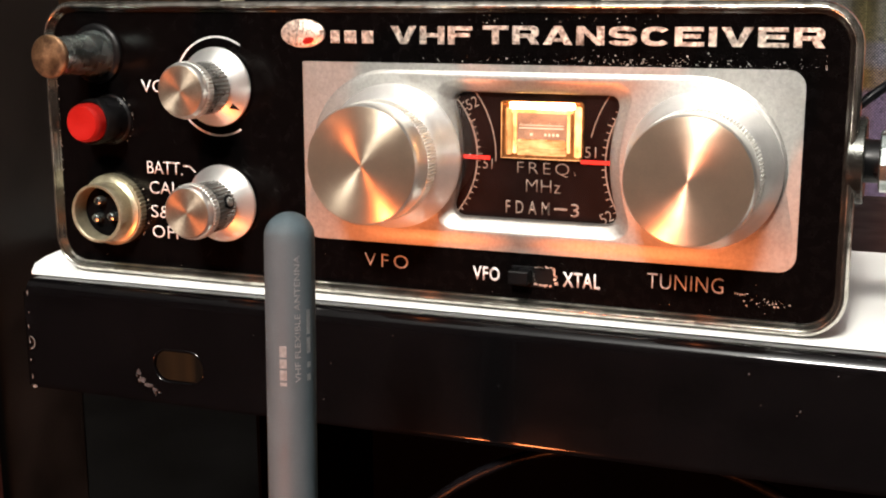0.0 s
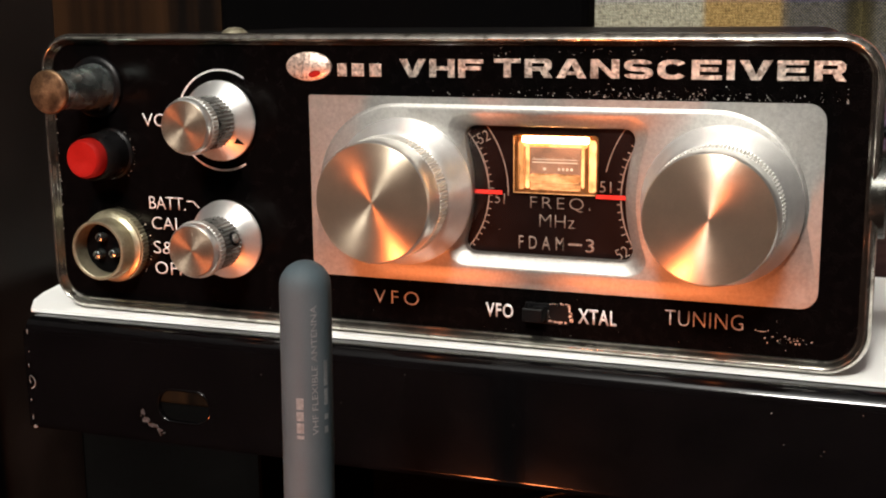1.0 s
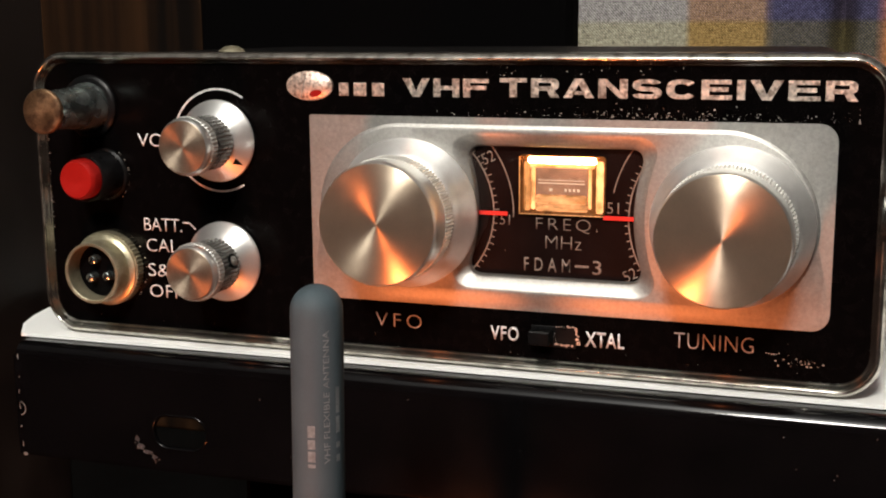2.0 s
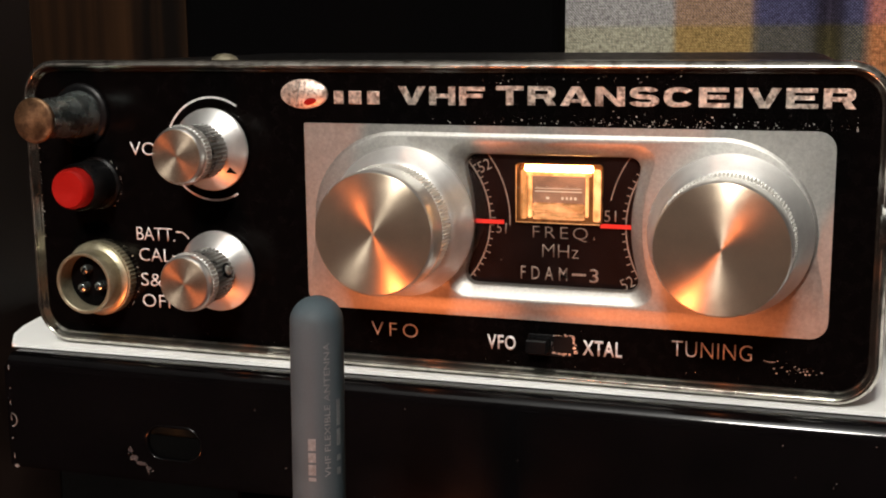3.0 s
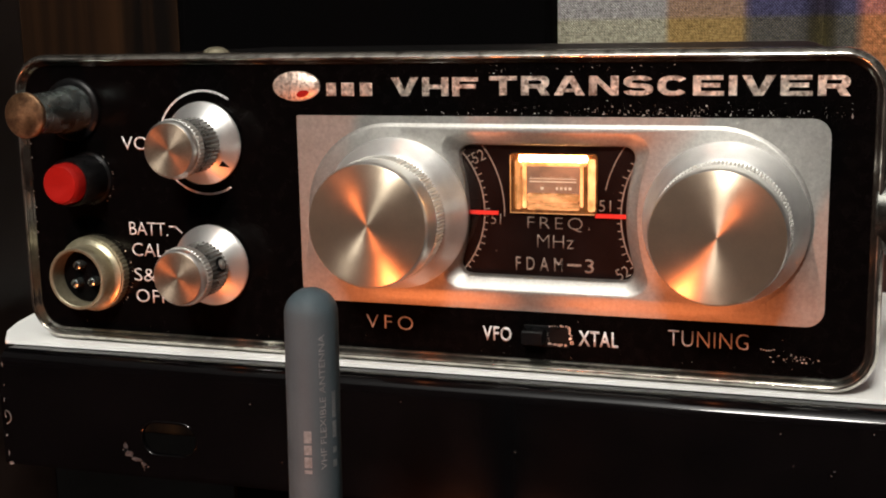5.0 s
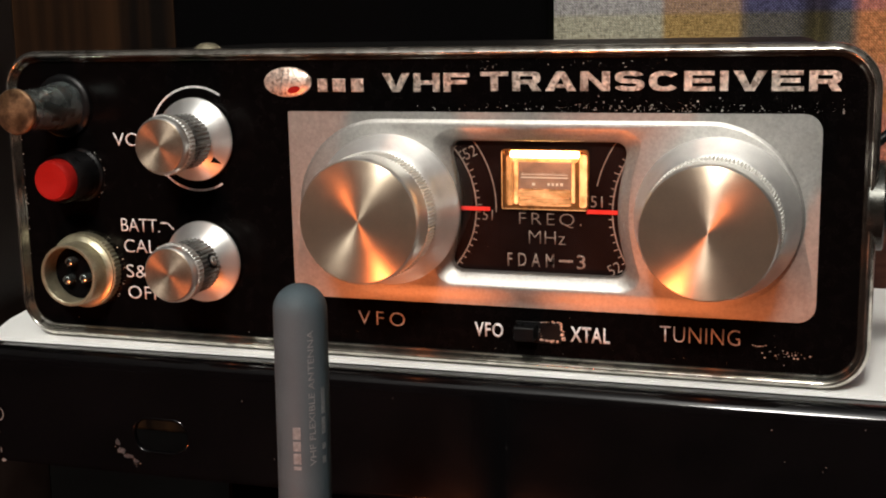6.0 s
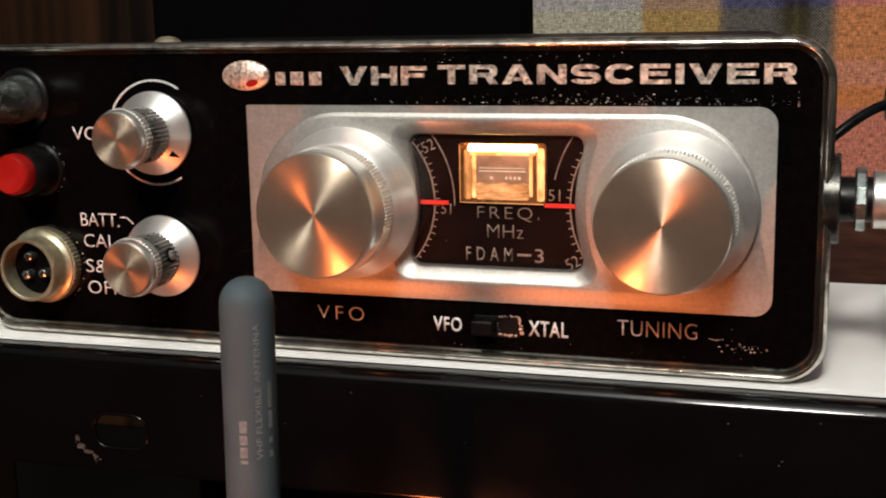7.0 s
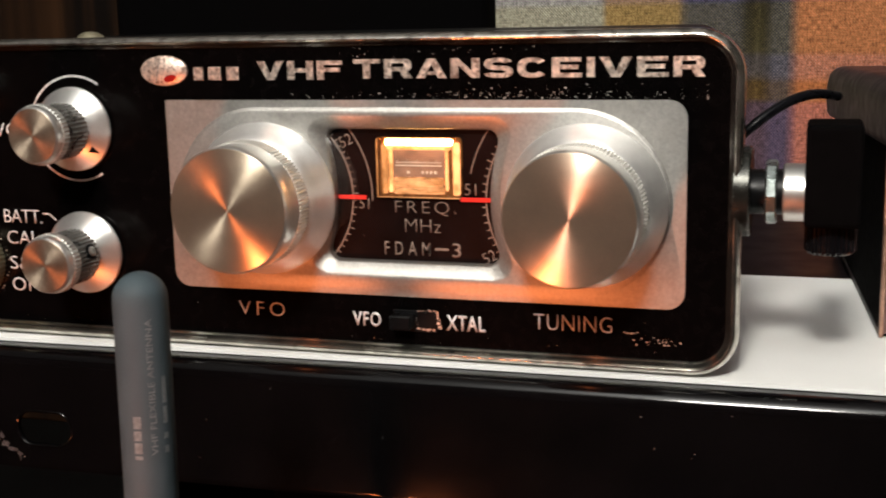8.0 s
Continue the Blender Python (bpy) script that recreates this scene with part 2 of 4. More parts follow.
    l.new(mx.outputs[2], sc.inputs[0]), l.new(sl.outputs[0], sc.inputs["Scale"])
    l.new(sc.outputs[0], b.inputs["Base Color"])
    bp = n.new("ShaderNodeBump")
    bp.inputs["Strength"].default_value, bp.inputs["Distance"].default_value = 0.6, 0.0004
    l.new(pr.outputs[0], bp.inputs["Height"]), l.new(bp.outputs[0], b.inputs["Normal"])
    return m


def pane_material():
    m = bpy.data.materials.new("clear_window_plastic")
    m.use_nodes = True
    n, l = m.node_tree.nodes, m.node_tree.links
    n.remove(n["Principled BSDF"])
    tr, gl, fr, mx = n.new("ShaderNodeBsdfTransparent"), n.new("ShaderNodeBsdfGlossy"), n.new("ShaderNodeFresnel"), n.new("ShaderNodeMixShader")
    gl.inputs["Roughness"].default_value = 0.06
    fr.inputs["IOR"].default_value = 1.45
    l.new(fr.outputs[0], mx.inputs[0]), l.new(tr.outputs[0], mx.inputs[1]), l.new(gl.outputs[0], mx.inputs[2])
    l.new(mx.outputs[0], n["Material Output"].inputs[0])
    return m


# the near-black warp band from 0.0715 to 0.0845 is a fold's shade, painted in
WARP_WITH_FOLD_SHADE = [(-0.40, (0.30, 0.28, 0.22)), (-0.10, (0.37, 0.36, 0.30)), (-0.0016, (0.34, 0.20, 0.07)), (0.040, (0.016, 0.022, 0.060)), (0.0715, (0.016, 0.010, 0.009)), (0.0845, (0.020, 0.026, 0.060)), (0.0972, (0.52, 0.15, 0.06)), (0.19, (0.05, 0.06, 0.10)), (0.24, (0.40, 0.40, 0.34))]
WARP_END = 0.40
WEFT = [(-0.30, (0.060, 0.032, 0.044)), (-0.08, (0.36, 0.22, 0.30)), (0.0235, (0.40, 0.24, 0.06)), (0.036, (0.40, 0.35, 0.33)), (0.048, (0.36, 0.31, 0.13)), (0.0755, (0.24, 0.205, 0.37)), (0.11, (0.40, 0.20, 0.2)), (0.16, (0.4, 0.33, 0.2)), (0.20, (0.3, 0.3, 0.4))]
WEFT_END = 0.40
WOOD, PLAID, PANE = wood_material(), plaid_material(), pane_material()

# ---- building helpers; lengths in millimetres ----
K = 0.001


def thing(name, x, y, z, label, category, group="", kind=""):
    ob = new(name)
    ob.empty_display_size = 0.01
    ob.location = (x * K, y * K, z * K)
    return tagged(ob, label, category, group, kind)


def part(name, bm, mat, parent=None, label="", smooth=False, kind=""):
    """Links a bmesh drawn in world millimetres as one mesh under its thing or part."""
    bmesh.ops.scale(bm, vec=(K, K, K), verts=bm.verts)
    bmesh.ops.recalc_face_normals(bm, faces=bm.faces)
    me = bpy.data.meshes.new(name)
    bm.to_mesh(me)
    bm.free()
    me.materials.append(mat)
    if smooth:
        me.shade_smooth()
        me.set_sharp_from_angle(angle=radians(smooth if smooth is not True else 38))
    ob = new(name, me)
    if parent:
        ob.parent = parent
        if parent.type == "EMPTY":
            ob.matrix_parent_inverse = Matrix.Translation(-parent.location)
    return tagged(ob, label, "", "", kind)


def box(x0, x1, y0, y1, z0, z1, bevel=0.0, seg=2, bm=None):
    bm = bm or bmesh.new()
    r = bmesh.ops.create_cube(bm, size=1, matrix=Matrix.LocRotScale(((x0 + x1) / 2, (y0 + y1) / 2, (z0 + z1) / 2), None, (x1 - x0, y1 - y0, z1 - z0)))
    if bevel:
        bmesh.ops.bevel(bm, geom=list({e for v in r["verts"] for e in v.link_edges}), offset=bevel, segments=seg, affect="EDGES", profile=0.5)
    return bm


def lathe(cx, cz, profile, n=64, flutes=0, depth=0.0, fluted=(), bm=None):
    """Turned about an axis along y through (cx, cz): profile rows of radius and y. Rows named in fluted are toothed."""
    bm = bm or bmesh.new()
    steps = flutes * 4 if flutes else n
    rings = []
    for k, (r, y) in enumerate(profile):
        if r <= 1e-6:
            rings.append([bm.verts.new((cx, y, cz))])
            continue
        ring = []
        for i in range(steps):
            a = 2 * math.pi * i / steps
            q = r - (depth if k in fluted and i % 4 in (2, 3) else 0.0)
            ring.append(bm.verts.new((cx + q * math.cos(a), y, cz + q * math.sin(a))))
        rings.append(ring)
    for a, b in zip(rings, rings[1:]):
        for i in range(steps):
            j = (i + 1) % steps
            if len(a) == 1:
                bm.faces.new((a[0], b[i], b[j]))
            elif len(b) == 1:
                bm.faces.new((a[i], a[j], b[0]))
            else:
                bm.faces.new((a[i], a[j], b[j], b[i]))
    return bm


def turned(profile, m, n=40, bm=None):
    """Turned about z (rows of radius and z), then placed by the matrix m."""
    own = lathe(0, 0, [(r, -z) for r, z in profile], n)
    bmesh.ops.transform(own, matrix=m @ Matrix.Rotation(radians(-90), 4, "X"), verts=own.verts)
    return own


def outline(x0, x1, z0, z1, radii, seg=8):
    """Rounded rectangle as points; radii: top right, top left, bottom left, bottom right."""
    pts = []
    for (cx, cz, a0), r in zip(((x1, z1, 0), (x0, z1, 90), (x0, z0, 180), (x1, z0, 270)), radii):
        ox, oz = cx + (-r if cx == x1 else r), cz + (-r if cz == z1 else r)
        for i in range(seg + 1):
            a = radians(a0 + 90 * i / seg)
            pts.append((ox + r * math.cos(a), oz + r * math.sin(a)))
    return pts


def loft(loops, close_first=False, close_last=False, bm=None):
    """Joins closed loops of (x, y, z), all of one length, into a skin."""
    bm = bm or bmesh.new()
    rings = [[bm.verts.new(p) for p in loop] for loop in loops]
    n = len(rings[0])
    for a, b in zip(rings, rings[1:]):
        for i in range(n):
            bm.faces.new((a[i], a[(i + 1) % n], b[(i + 1) % n], b[i]))
    if close_first:
        bm.faces.new(rings[0])
    if close_last:
        bm.faces.new(rings[-1])
    return bm


def tube(points, r, n=10, bm=None):
    """A round cord through points."""
    bm = bm or bmesh.new()
    rings = []
    for i, p in enumerate(points):
        d = (Vector(points[min(i + 1, len(points) - 1)]) - Vector(points[max(i - 1, 0)])).normalized()
        u = d.cross(Vector((0.3, 0.2, 1))).normalized()
        v = d.cross(u)
        rings.append([bm.verts.new(Vector(p) + r * (math.cos(2 * math.pi * k / n) * u + math.sin(2 * math.pi * k / n) * v)) for k in range(n)])
    for a, b in zip(rings, rings[1:]):
        for k in range(n):
            bm.faces.new((a[k], a[(k + 1) % n], b[(k + 1) % n], b[k]))
    bm.faces.new(rings[0]), bm.faces.new(rings[-1])
    return bm


def lettering(text, x0, x1, z0, z1, y, bold=0.0, gap=1.0, thick=0.15, turn=0.0):
    """Words set upright facing -y, stretched to the given extent in x and z, as a bmesh."""
    cu = bpy.data.curves.new("lettering", "FONT")
    cu.body, cu.size, cu.offset, cu.space_character, cu.resolution_u = text, 1.0, bold, gap, 3
    ob = new("lettering", cu)
    bpy.context.view_layer.update()
    me = bpy.data.meshes.new_from_object(ob.evaluated_get(bpy.context.evaluated_depsgraph_get()))
    bpy.data.objects.remove(ob)
    bm = bmesh.new()
    bm.from_mesh(me)
    bpy.data.meshes.remove(me)
    bpy.data.curves.remove(cu)
    xs, ys = [v.co.x for v in bm.verts], [v.co.y for v in bm.verts]
    ax, ay = min(xs), min(ys)
    sx, sz = (x1 - x0) / (max(xs) - ax), (z1 - z0) / (max(ys) - ay)
    c, s = math.cos(radians(turn)), math.sin(radians(turn))
    mx, mz = (x0 + x1) / 2, (z0 + z1) / 2
    for v in bm.verts:
        px, pz = x0 + (v.co.x - ax) * sx - mx, z0 + (v.co.y - ay) * sz - mz
        v.co = (mx + c * px - s * pz, y, mz + s * px + c * pz)
    ex = bmesh.ops.extrude_face_region(bm, geom=bm.faces[:])
    for v in ex["geom"]:
        if isinstance(v, bmesh.types.BMVert):
            v.co.y -= thick
    return bm


def arc_band(cx, cz, r, width, a0, a1, y, thick, n=40, bm=None):
    """A flat printed or raised arc facing -y."""
    bm = bm or bmesh.new()
    rows = []
    for i in range(n + 1):
        a = radians(a0 + (a1 - a0) * i / n)
        rows.append([bm.verts.new((cx + q * math.cos(a), yy, cz + q * math.sin(a))) for q, yy in ((r - width / 2, y), (r - width / 2, y - thick), (r + width / 2, y - thick), (r + width / 2, y))])
    for a, b in zip(rows, rows[1:]):
        for k in range(4):
            bm.faces.new((a[k], a[(k + 1) % 4], b[(k + 1) % 4], b[k]))
    bm.faces.new(rows[0]), bm.faces.new(rows[-1])
    return bm


def stroke(x0, z0, x1, z1, width, y, thick, bm=None):
    """A flat straight line facing -y."""
    bm = bm or bmesh.new()
    d = Vector((x1 - x0, z1 - z0)).normalized() * width / 2
    q = [(x0 - d.y, z0 + d.x), (x1 - d.y, z1 + d.x), (x1 + d.y, z1 - d.x), (x0 + d.y, z0 - d.x)]
    f = [bm.verts.new((a, y - thick, b)) for a, b in q]
    g = [bm.verts.new((a, y, b)) for a, b in q]
    bm.faces.new(f), bm.faces.new(g[::-1])
    for i in range(4):
        bm.faces.new((f[i], g[i], g[(i + 1) % 4], f[(i + 1) % 4]))
    return bm


# ---- the room that closes the place ----
def wall(name, x0, x1, y0, y1, z0, z1, mat, label):
    return tagged(part(name, box(x0, x1, y0, y1, z0, z1), mat), label, "", "", "structure")


wall("wall_north", -1450, 1450, 640, 700, -190, 1450, ROOM, "dim plain painted wall behind the set")
wall("wall_south", -1450, 1450, -1960, -1900, -190, 1450, ROOM, "dim plain painted wall")
wall("wall_west", -1510, -1450, -1900, 640, -190, 1450, ROOM, "dim plain painted wall")
wall("wall_east", 1450, 1510, -1900, 640, -190, 1450, ROOM, "dim plain painted wall")
wall("ceiling", -1510, 1510, -1960, 700, 1450, 1510, CEILING, "plain dim ceiling")
wall("floor", -1510, 1510, -1960, 700, -230, -190, DESK, "dark laminate surface under the shelf")

# ---- black steel shelf with a folded front lip ----
shelf = thing("equipment_shelf", 0, 150, -190, "black painted steel shelf with folded front lip and slotted hole", "shelf")


FRONT = -5.0
SLOT = (-66.9, -53.1, -23.4, -15.6)


def shelf_tray():
    """Top sheet and rounded lip, swept along x, with a slot cut through the lip."""
    bm = bmesh.new()
    x0, x1 = -104.2, 330.0
    sx0, sx1, sz0, sz1 = SLOT
    front, back, top, low, r, t = FRONT, 212.0, -1.2, -29.6, 3.4, 1.2
    sec = [(back, top)]
    for i in range(9):
        a = radians(90 + 90 * i / 8)
        sec.append((front + r + r * math.cos(a), top - r + r * math.sin(a)))
    sec += [(front, top - r - 0.6), (front, low + 1.7), (front, low + 1.2), (front + 0.4, low + 0.3), (front + 1.3, low), (front + 9, low), (front + 9, low + t), (front + t, low + t + 0.3), (front + t, top - t - 1.5), (front + t + 1.5, top - t), (back, top - t)]
    loops = [[(x, y, z) for y, z in sec] for x in (x0, x1)]
    loft(loops, True, True, bm)
    cut = bmesh.new()
    loft([[(x, y, z) for x, z in outline(sx0, sx1, sz0, sz1, (3.7,) * 4, 6)] for y in (front - 3, front + 5)], True, True, cut)
    return bm, cut


def cut_mesh(bm, cut):
    """Boolean difference done once, on plain meshes."""
    obs = []
    for b in (bm, cut):
        bmesh.ops.recalc_face_normals(b, faces=b.faces)
        me = bpy.data.meshes.new("cutting")
        b.to_mesh(me)
        b.free()
        obs.append(new("cutting", me))
    mod = obs[0].modifiers.new("cut", "BOOLEAN")
    mod.operation, mod.object, mod.solver = "DIFFERENCE", obs[1], "EXACT"
    bpy.context.view_layer.update()
    me = bpy.data.meshes.new_from_object(obs[0].evaluated_get(bpy.context.evaluated_depsgraph_get()))
    out = bmesh.new()
    out.from_mesh(me)
    for o in obs:
        d = o.data
        bpy.data.objects.remove(o)
        bpy.data.meshes.remove(d)
    bpy.data.meshes.remove(me)
    return out


part("tray", cut_mesh(*shelf_tray()), RACK, shelf, smooth=30)
for px in (-103.9, 318.0):
    part("side_plate", box(px, px + 1.2, 110, 208, -191.7, -3.2), BLACKBOX, shelf)


def scrapes():
    """Bare scraped patches on the lip: by the slot and down the left corner."""
    bm = bmesh.new()
    rng = random.Random(5)

    def blob(cx, cz, w, h, y=FRONT - 0.06):
        n = 9
        vs = [bm.verts.new((cx + w * math.cos(2 * math.pi * i / n) * rng.uniform(0.5, 1.1), y, cz + h * math.sin(2 * math.pi * i / n) * rng.uniform(0.5, 1.1))) for i in range(n)]
        f = bm.faces.new(vs)
        e = bmesh.ops.extrude_face_region(bm, geom=[f])
        for v in e["geom"]:
            if isinstance(v, bmesh.types.BMVert):
                v.co.y += 0.12
    for k in range(7):
        blob(-103.7 + rng.uniform(-0.2, 0.3), -5 - 3.4 * k + rng.uniform(-1.5, 1.5), rng.uniform(0.08, 0.25), rng.uniform(0.2, 0.9))
    blob(-103.3, -29.0, 0.8, 0.5)
    for k in range(30):
        blob(-71.5 + 0.2 * k + rng.gauss(0, 0.5), -23.6 - 0.11 * k + rng.gauss(0, 0.45), rng.uniform(0.05, 0.20), rng.uniform(0.05, 0.16))
    for k in range(14):
        blob(rng.uniform(-40, 100), rng.uniform(-24, -5), 0.16, 0.14)
    return bm


scuff = bmesh.new()
rng = random.Random(9)
for cx, cz, w, h in ((-70.5, -23.6, 1.3, 0.8), (-68.6, -25.0, 1.5, 0.7), (-71.4, -21.8, 0.7, 0.9), (-66.8, -26.0, 0.9, 0.5)):
    ring_pts = [scuff.verts.new((cx + w * rng.uniform(0.55, 1.1) * math.cos(2 * math.pi * i / 12), FRONT - 0.04, cz + h * rng.uniform(0.55, 1.1) * math.sin(2 * math.pi * i / 12))) for i in range(12)]
    scuff.faces.new(ring_pts)
part("scuff_mark", scuff, SCUFF, shelf, "scuffed paint below the slot")
tagged(part("scrape", scrapes(), BARE, shelf, "bare steel scrapes in the black paint"), "", "", "", "stuff")

# pressed rim round the slot, and the bent tab with its half-round notch at the end of the lip
part("slot_rim", loft([[(x, y, z) for x, z in outline(SLOT[0] - g, SLOT[1] + g, SLOT[2] - g, SLOT[3] + g, (3.7 + g,) * 4, 8)] for g, y in ((0.45, FRONT - 0.01), (0.3, FRONT - 0.16), (0.05, FRONT - 0.14), (-0.15, FRONT + 0.15), (-0.18, FRONT + 0.9))]), RACK, shelf, smooth=60)
notch = arc_band(-104.0, -17.4, 1.7, 0.28, -78, 78, FRONT, 0.1, 16)
part("notch_rim", notch, BARE, shelf, "bare metal rim of a half-round notch")
part("end_fold", loft([[(-104.2 + 0.75 * math.cos(radians(a)) - 0.2, FRONT + 0.6 + 0.75 * math.sin(radians(a)), z) for a in range(0, 360, 30)] for z in (-28.9, -4.2)], True, True), RACK, shelf, smooth=60)

# dark upright beside the shelf
post = thing("rack_upright", -135, 20, -190, "dark upright panel beside the shelf", "panel")
part("panel_board", box(-160, -122, -2, 38, -190, 150, 1.5), material("dark_stained_board", (0.010, 0.0085, 0.007), 0.6, vary=0.5, scale=45, bump=0.1, spec=0.3), post)
part("edge_strip", box(-122, -120.8, -3, -1, -189.9, 149.5, 0.3), material("dark_reddish_edge", (0.035, 0.013, 0.010), 0.5), post)

# ---- black cable loop under the shelf ----
loop = thing("cable_loop", 60, 60, -190, "glossy black cable arching below the shelf lip", "cable")
pts = [(-17.0, 2.0, -187.6), (-17.0, 2.0, -150.0)]
for i in range(41):
    a = math.pi * i / 40
    pts.append((57 - 74 * math.cos(a), 2.0, -102 + 74 * math.sin(a)))
pts += [(131.0, 2.0, -150.0), (131.0, 2.0, -187.6)]
part("cord", tube(pts, 1.3, 12), CABLE, loop, smooth=True)

# ---- white card on the shelf ----
card = thing("white_card_sheet", 0, 60, -1, "white card sheet lying on the shelf under the transceiver", "card")


def card_sheet():
    bm = bmesh.new()
    nx, ny = 40, 12
    rows = []
    for zo in (1.9, 1.1):
        grid = []
        for j in range(ny + 1):
            row = []
            for i in range(nx + 1):
                u, v = i / nx, j / ny
                left = -102.4 - 13 * (1 - math.exp(-97 * v / 14))
                x = left + u * (195 - left)
                y = -3.2 + 0.0175 * x + 99 * v + 0.5 * math.sin(5 * u) * (1 - v)
                z = zo - 0.3 + 0.25 * (1 - abs(2 * u - 1)) * v
                row.append(bm.verts.new((x, y, z)))
            grid.append(row)
        rows.append(grid)
    for g in rows:
        for j in range(ny):
            for i in range(nx):
                bm.faces.new((g[j][i], g[j][i + 1], g[j + 1][i + 1], g[j + 1][i]))
    a, b = rows
    rim = [(0, i) for i in range(nx)] + [(j, nx) for j in range(ny)] + [(ny, i) for i in range(nx, 0, -1)] + [(j, 0) for j in range(ny, 0, -1)]
    for (j0, i0), (j1, i1) in zip(rim, rim[1:] + rim[:1]):
        bm.faces.new((a[j0][i0], a[j1][i1], b[j1][i1], b[j0][i0]))
    return bm


part("sheet", card_sheet(), CARD, card, smooth=True)

# ---- wide block capitals of the raised title ----
SX, SZ = 0.26, 0.22


def bar_poly(x0, x1, z0, z1):
    return [(x0, z0), (x1, z0), (x1, z1), (x0, z1)]


def bow(cx, cz, a, b, a0, a1, n=14, power=2.6):
    """Strips of a squarish ring, from one angle to another."""
    out, last = [], None
    for i in range(n + 1):
        w = radians(a0 + (a1 - a0) * i / n)
        c, s = math.cos(w), math.sin(w)
        k = (abs(c) ** power + abs(s) ** power) ** (-1 / power)
        pair = ((cx + a * k * c, cz + b * k * s), (cx + (a - SX) * k * c, cz + (b - SZ) * k * s))
        if last:
            out.append([last[0], pair[0], pair[1], last[1]])
        last = pair
    return out


def glyph(ch):
    """Convex pieces of one capital in a unit box."""
    if ch == "I":
        return [bar_poly(0, 1, 0, 1)]
    stem = bar_poly(0, SX, 0, 1)
    if ch == "T":
        return [bar_poly(0, 1, 1 - SZ, 1), bar_poly(0.5 - SX / 2, 0.5 + SX / 2, 0, 1 - SZ)]
    if ch in "EF":
        out = [stem, bar_poly(SX, 0.97, 1 - SZ, 1), bar_poly(SX, 0.88, 0.5 - SZ / 2 + 0.02, 0.5 + SZ / 2 + 0.02)]
        return out + ([bar_poly(SX, 1, 0, SZ)] if ch == "E" else [])
    if ch == "H":
        return [stem, bar_poly(1 - SX, 1, 0, 1), bar_poly(SX, 1 - SX, 0.5 - SZ / 2, 0.5 + SZ / 2)]
    if ch == "N":
        return [stem, bar_poly(1 - SX, 1, 0, 1), [(SX, 1), (SX, 0.66), (1 - SX, 0), (1 - SX, 0.34)]]
    if ch == "V":
        return [[(0, 1), (0.36, 0), (0.5, 0), (0.5, 0.28), (0.28, 1)], [(1, 1), (0.72, 1), (0.5, 0.28), (0.5, 0), (0.64, 0)]]
    if ch == "A":
        return [[(0, 0), (0.27, 0), (0.5, 0.72), (0.5, 1), (0.36, 1)], [(1, 0), (0.64, 1), (0.5, 1), (0.5, 0.72), (0.73, 0)], bar_poly(0.30, 0.70, 0.17, 0.17 + SZ * 0.8)]
    if ch == "R":
        return [stem, bar_poly(SX, 0.70, 1 - SZ, 1), bar_poly(SX, 0.70, 0.36, 0.36 + SZ)] + bow(0.70, 0.68, 0.28, 0.32, 90, -90) + [[(0.56, 0.37), (0.70, 0), (1.0, 0), (0.82, 0.40)]]
    if ch == "C":
        return bow(0.5, 0.5, 0.5, 0.5, 38, 322, 26)
    if ch == "S":
        return bow(0.5, 0.695, 0.48, 0.305, 22, 268, 18) + bow(0.5, 0.305, 0.5, 0.305, 92, -160, 18)
    return []


def block_word(text, x0, x1, z0, z1, gap=0.16, thick=0.3):
    wide = {"I": SX, "V": 1.06, "A": 1.06, "T": 0.98}
    total = sum(wide.get(c, 1.0) for c in text) + gap * (len(text) - 1)
    unit = (x1 - x0) / total
    bm = bmesh.new()
    x = x0
    for c in text:
        w = wide.get(c, 1.0) * unit
        for piece in glyph(c):
            f = [bm.verts.new((x + p * w, -thick, z0 + q * (z1 - z0))) for p, q in piece]
            g = [bm.verts.new((v.co.x, 0.0, v.co.z)) for v in f]
            bm.faces.new(f)
            for i in range(len(f)):
                j = (i + 1) % len(f)
                bm.faces.new((f[i], g[i], g[j], f[j]))
        x += w + gap * unit
    bmesh.ops.remove_doubles(bm, verts=bm.verts, dist=0.002)
    return bm


# ---- the transceiver ----
radio = thing("transceiver", 0, 90, 0, "vintage black and silver transceiver with large dial knobs on white card", "radio")
X0, X1, Z0, Z1 = -97.2, 97.9, 2.1, 70.0
RAD = (9.0, 9.0, 9.0, 9.0)


def ring(inset, y, r=9.0):
    return [(x, y, z) for x, z in outline(X0 + inset, X1 - inset, Z0 + inset, Z1 - inset, (r - inset,) * 4, 10)]


def case_ring(side, rise, y):
    return [(x, y, z) for x, z in outline(X0 + side, X1 - side, Z0 + 1.4, Z1 - rise, (9.0,) * 4, 10)]


part("case", loft([case_ring(1.8, 1.2, 3.6), case_ring(1.4, 0.8, 4.6), case_ring(4.5, 0.8, 22), case_ring(10.0, 0.8, 103), case_ring(11.0, 1.8, 104.2)], True, True), CASE, radio, "dark painted steel case", smooth=30)
# chrome bezel: rounded lip standing proud of the black panel
bez = [(1.7, 4.0), (0.3, 3.6), (0.0, 3.0), (0.0, -0.3), (0.08, -0.75), (0.3, -1.15), (0.62, -1.55), (0.92, -1.85), (1.15, -1.98), (1.35, -1.98), (1.48, -1.86), (1.55, -1.6), (1.6, 0.6), (1.6, 1.0)]
part("bezel", loft([ring(i, y) for i, y in bez] + [ring(1.7, 4.0)]), CHROME, radio, "worn chrome bezel", smooth=50)
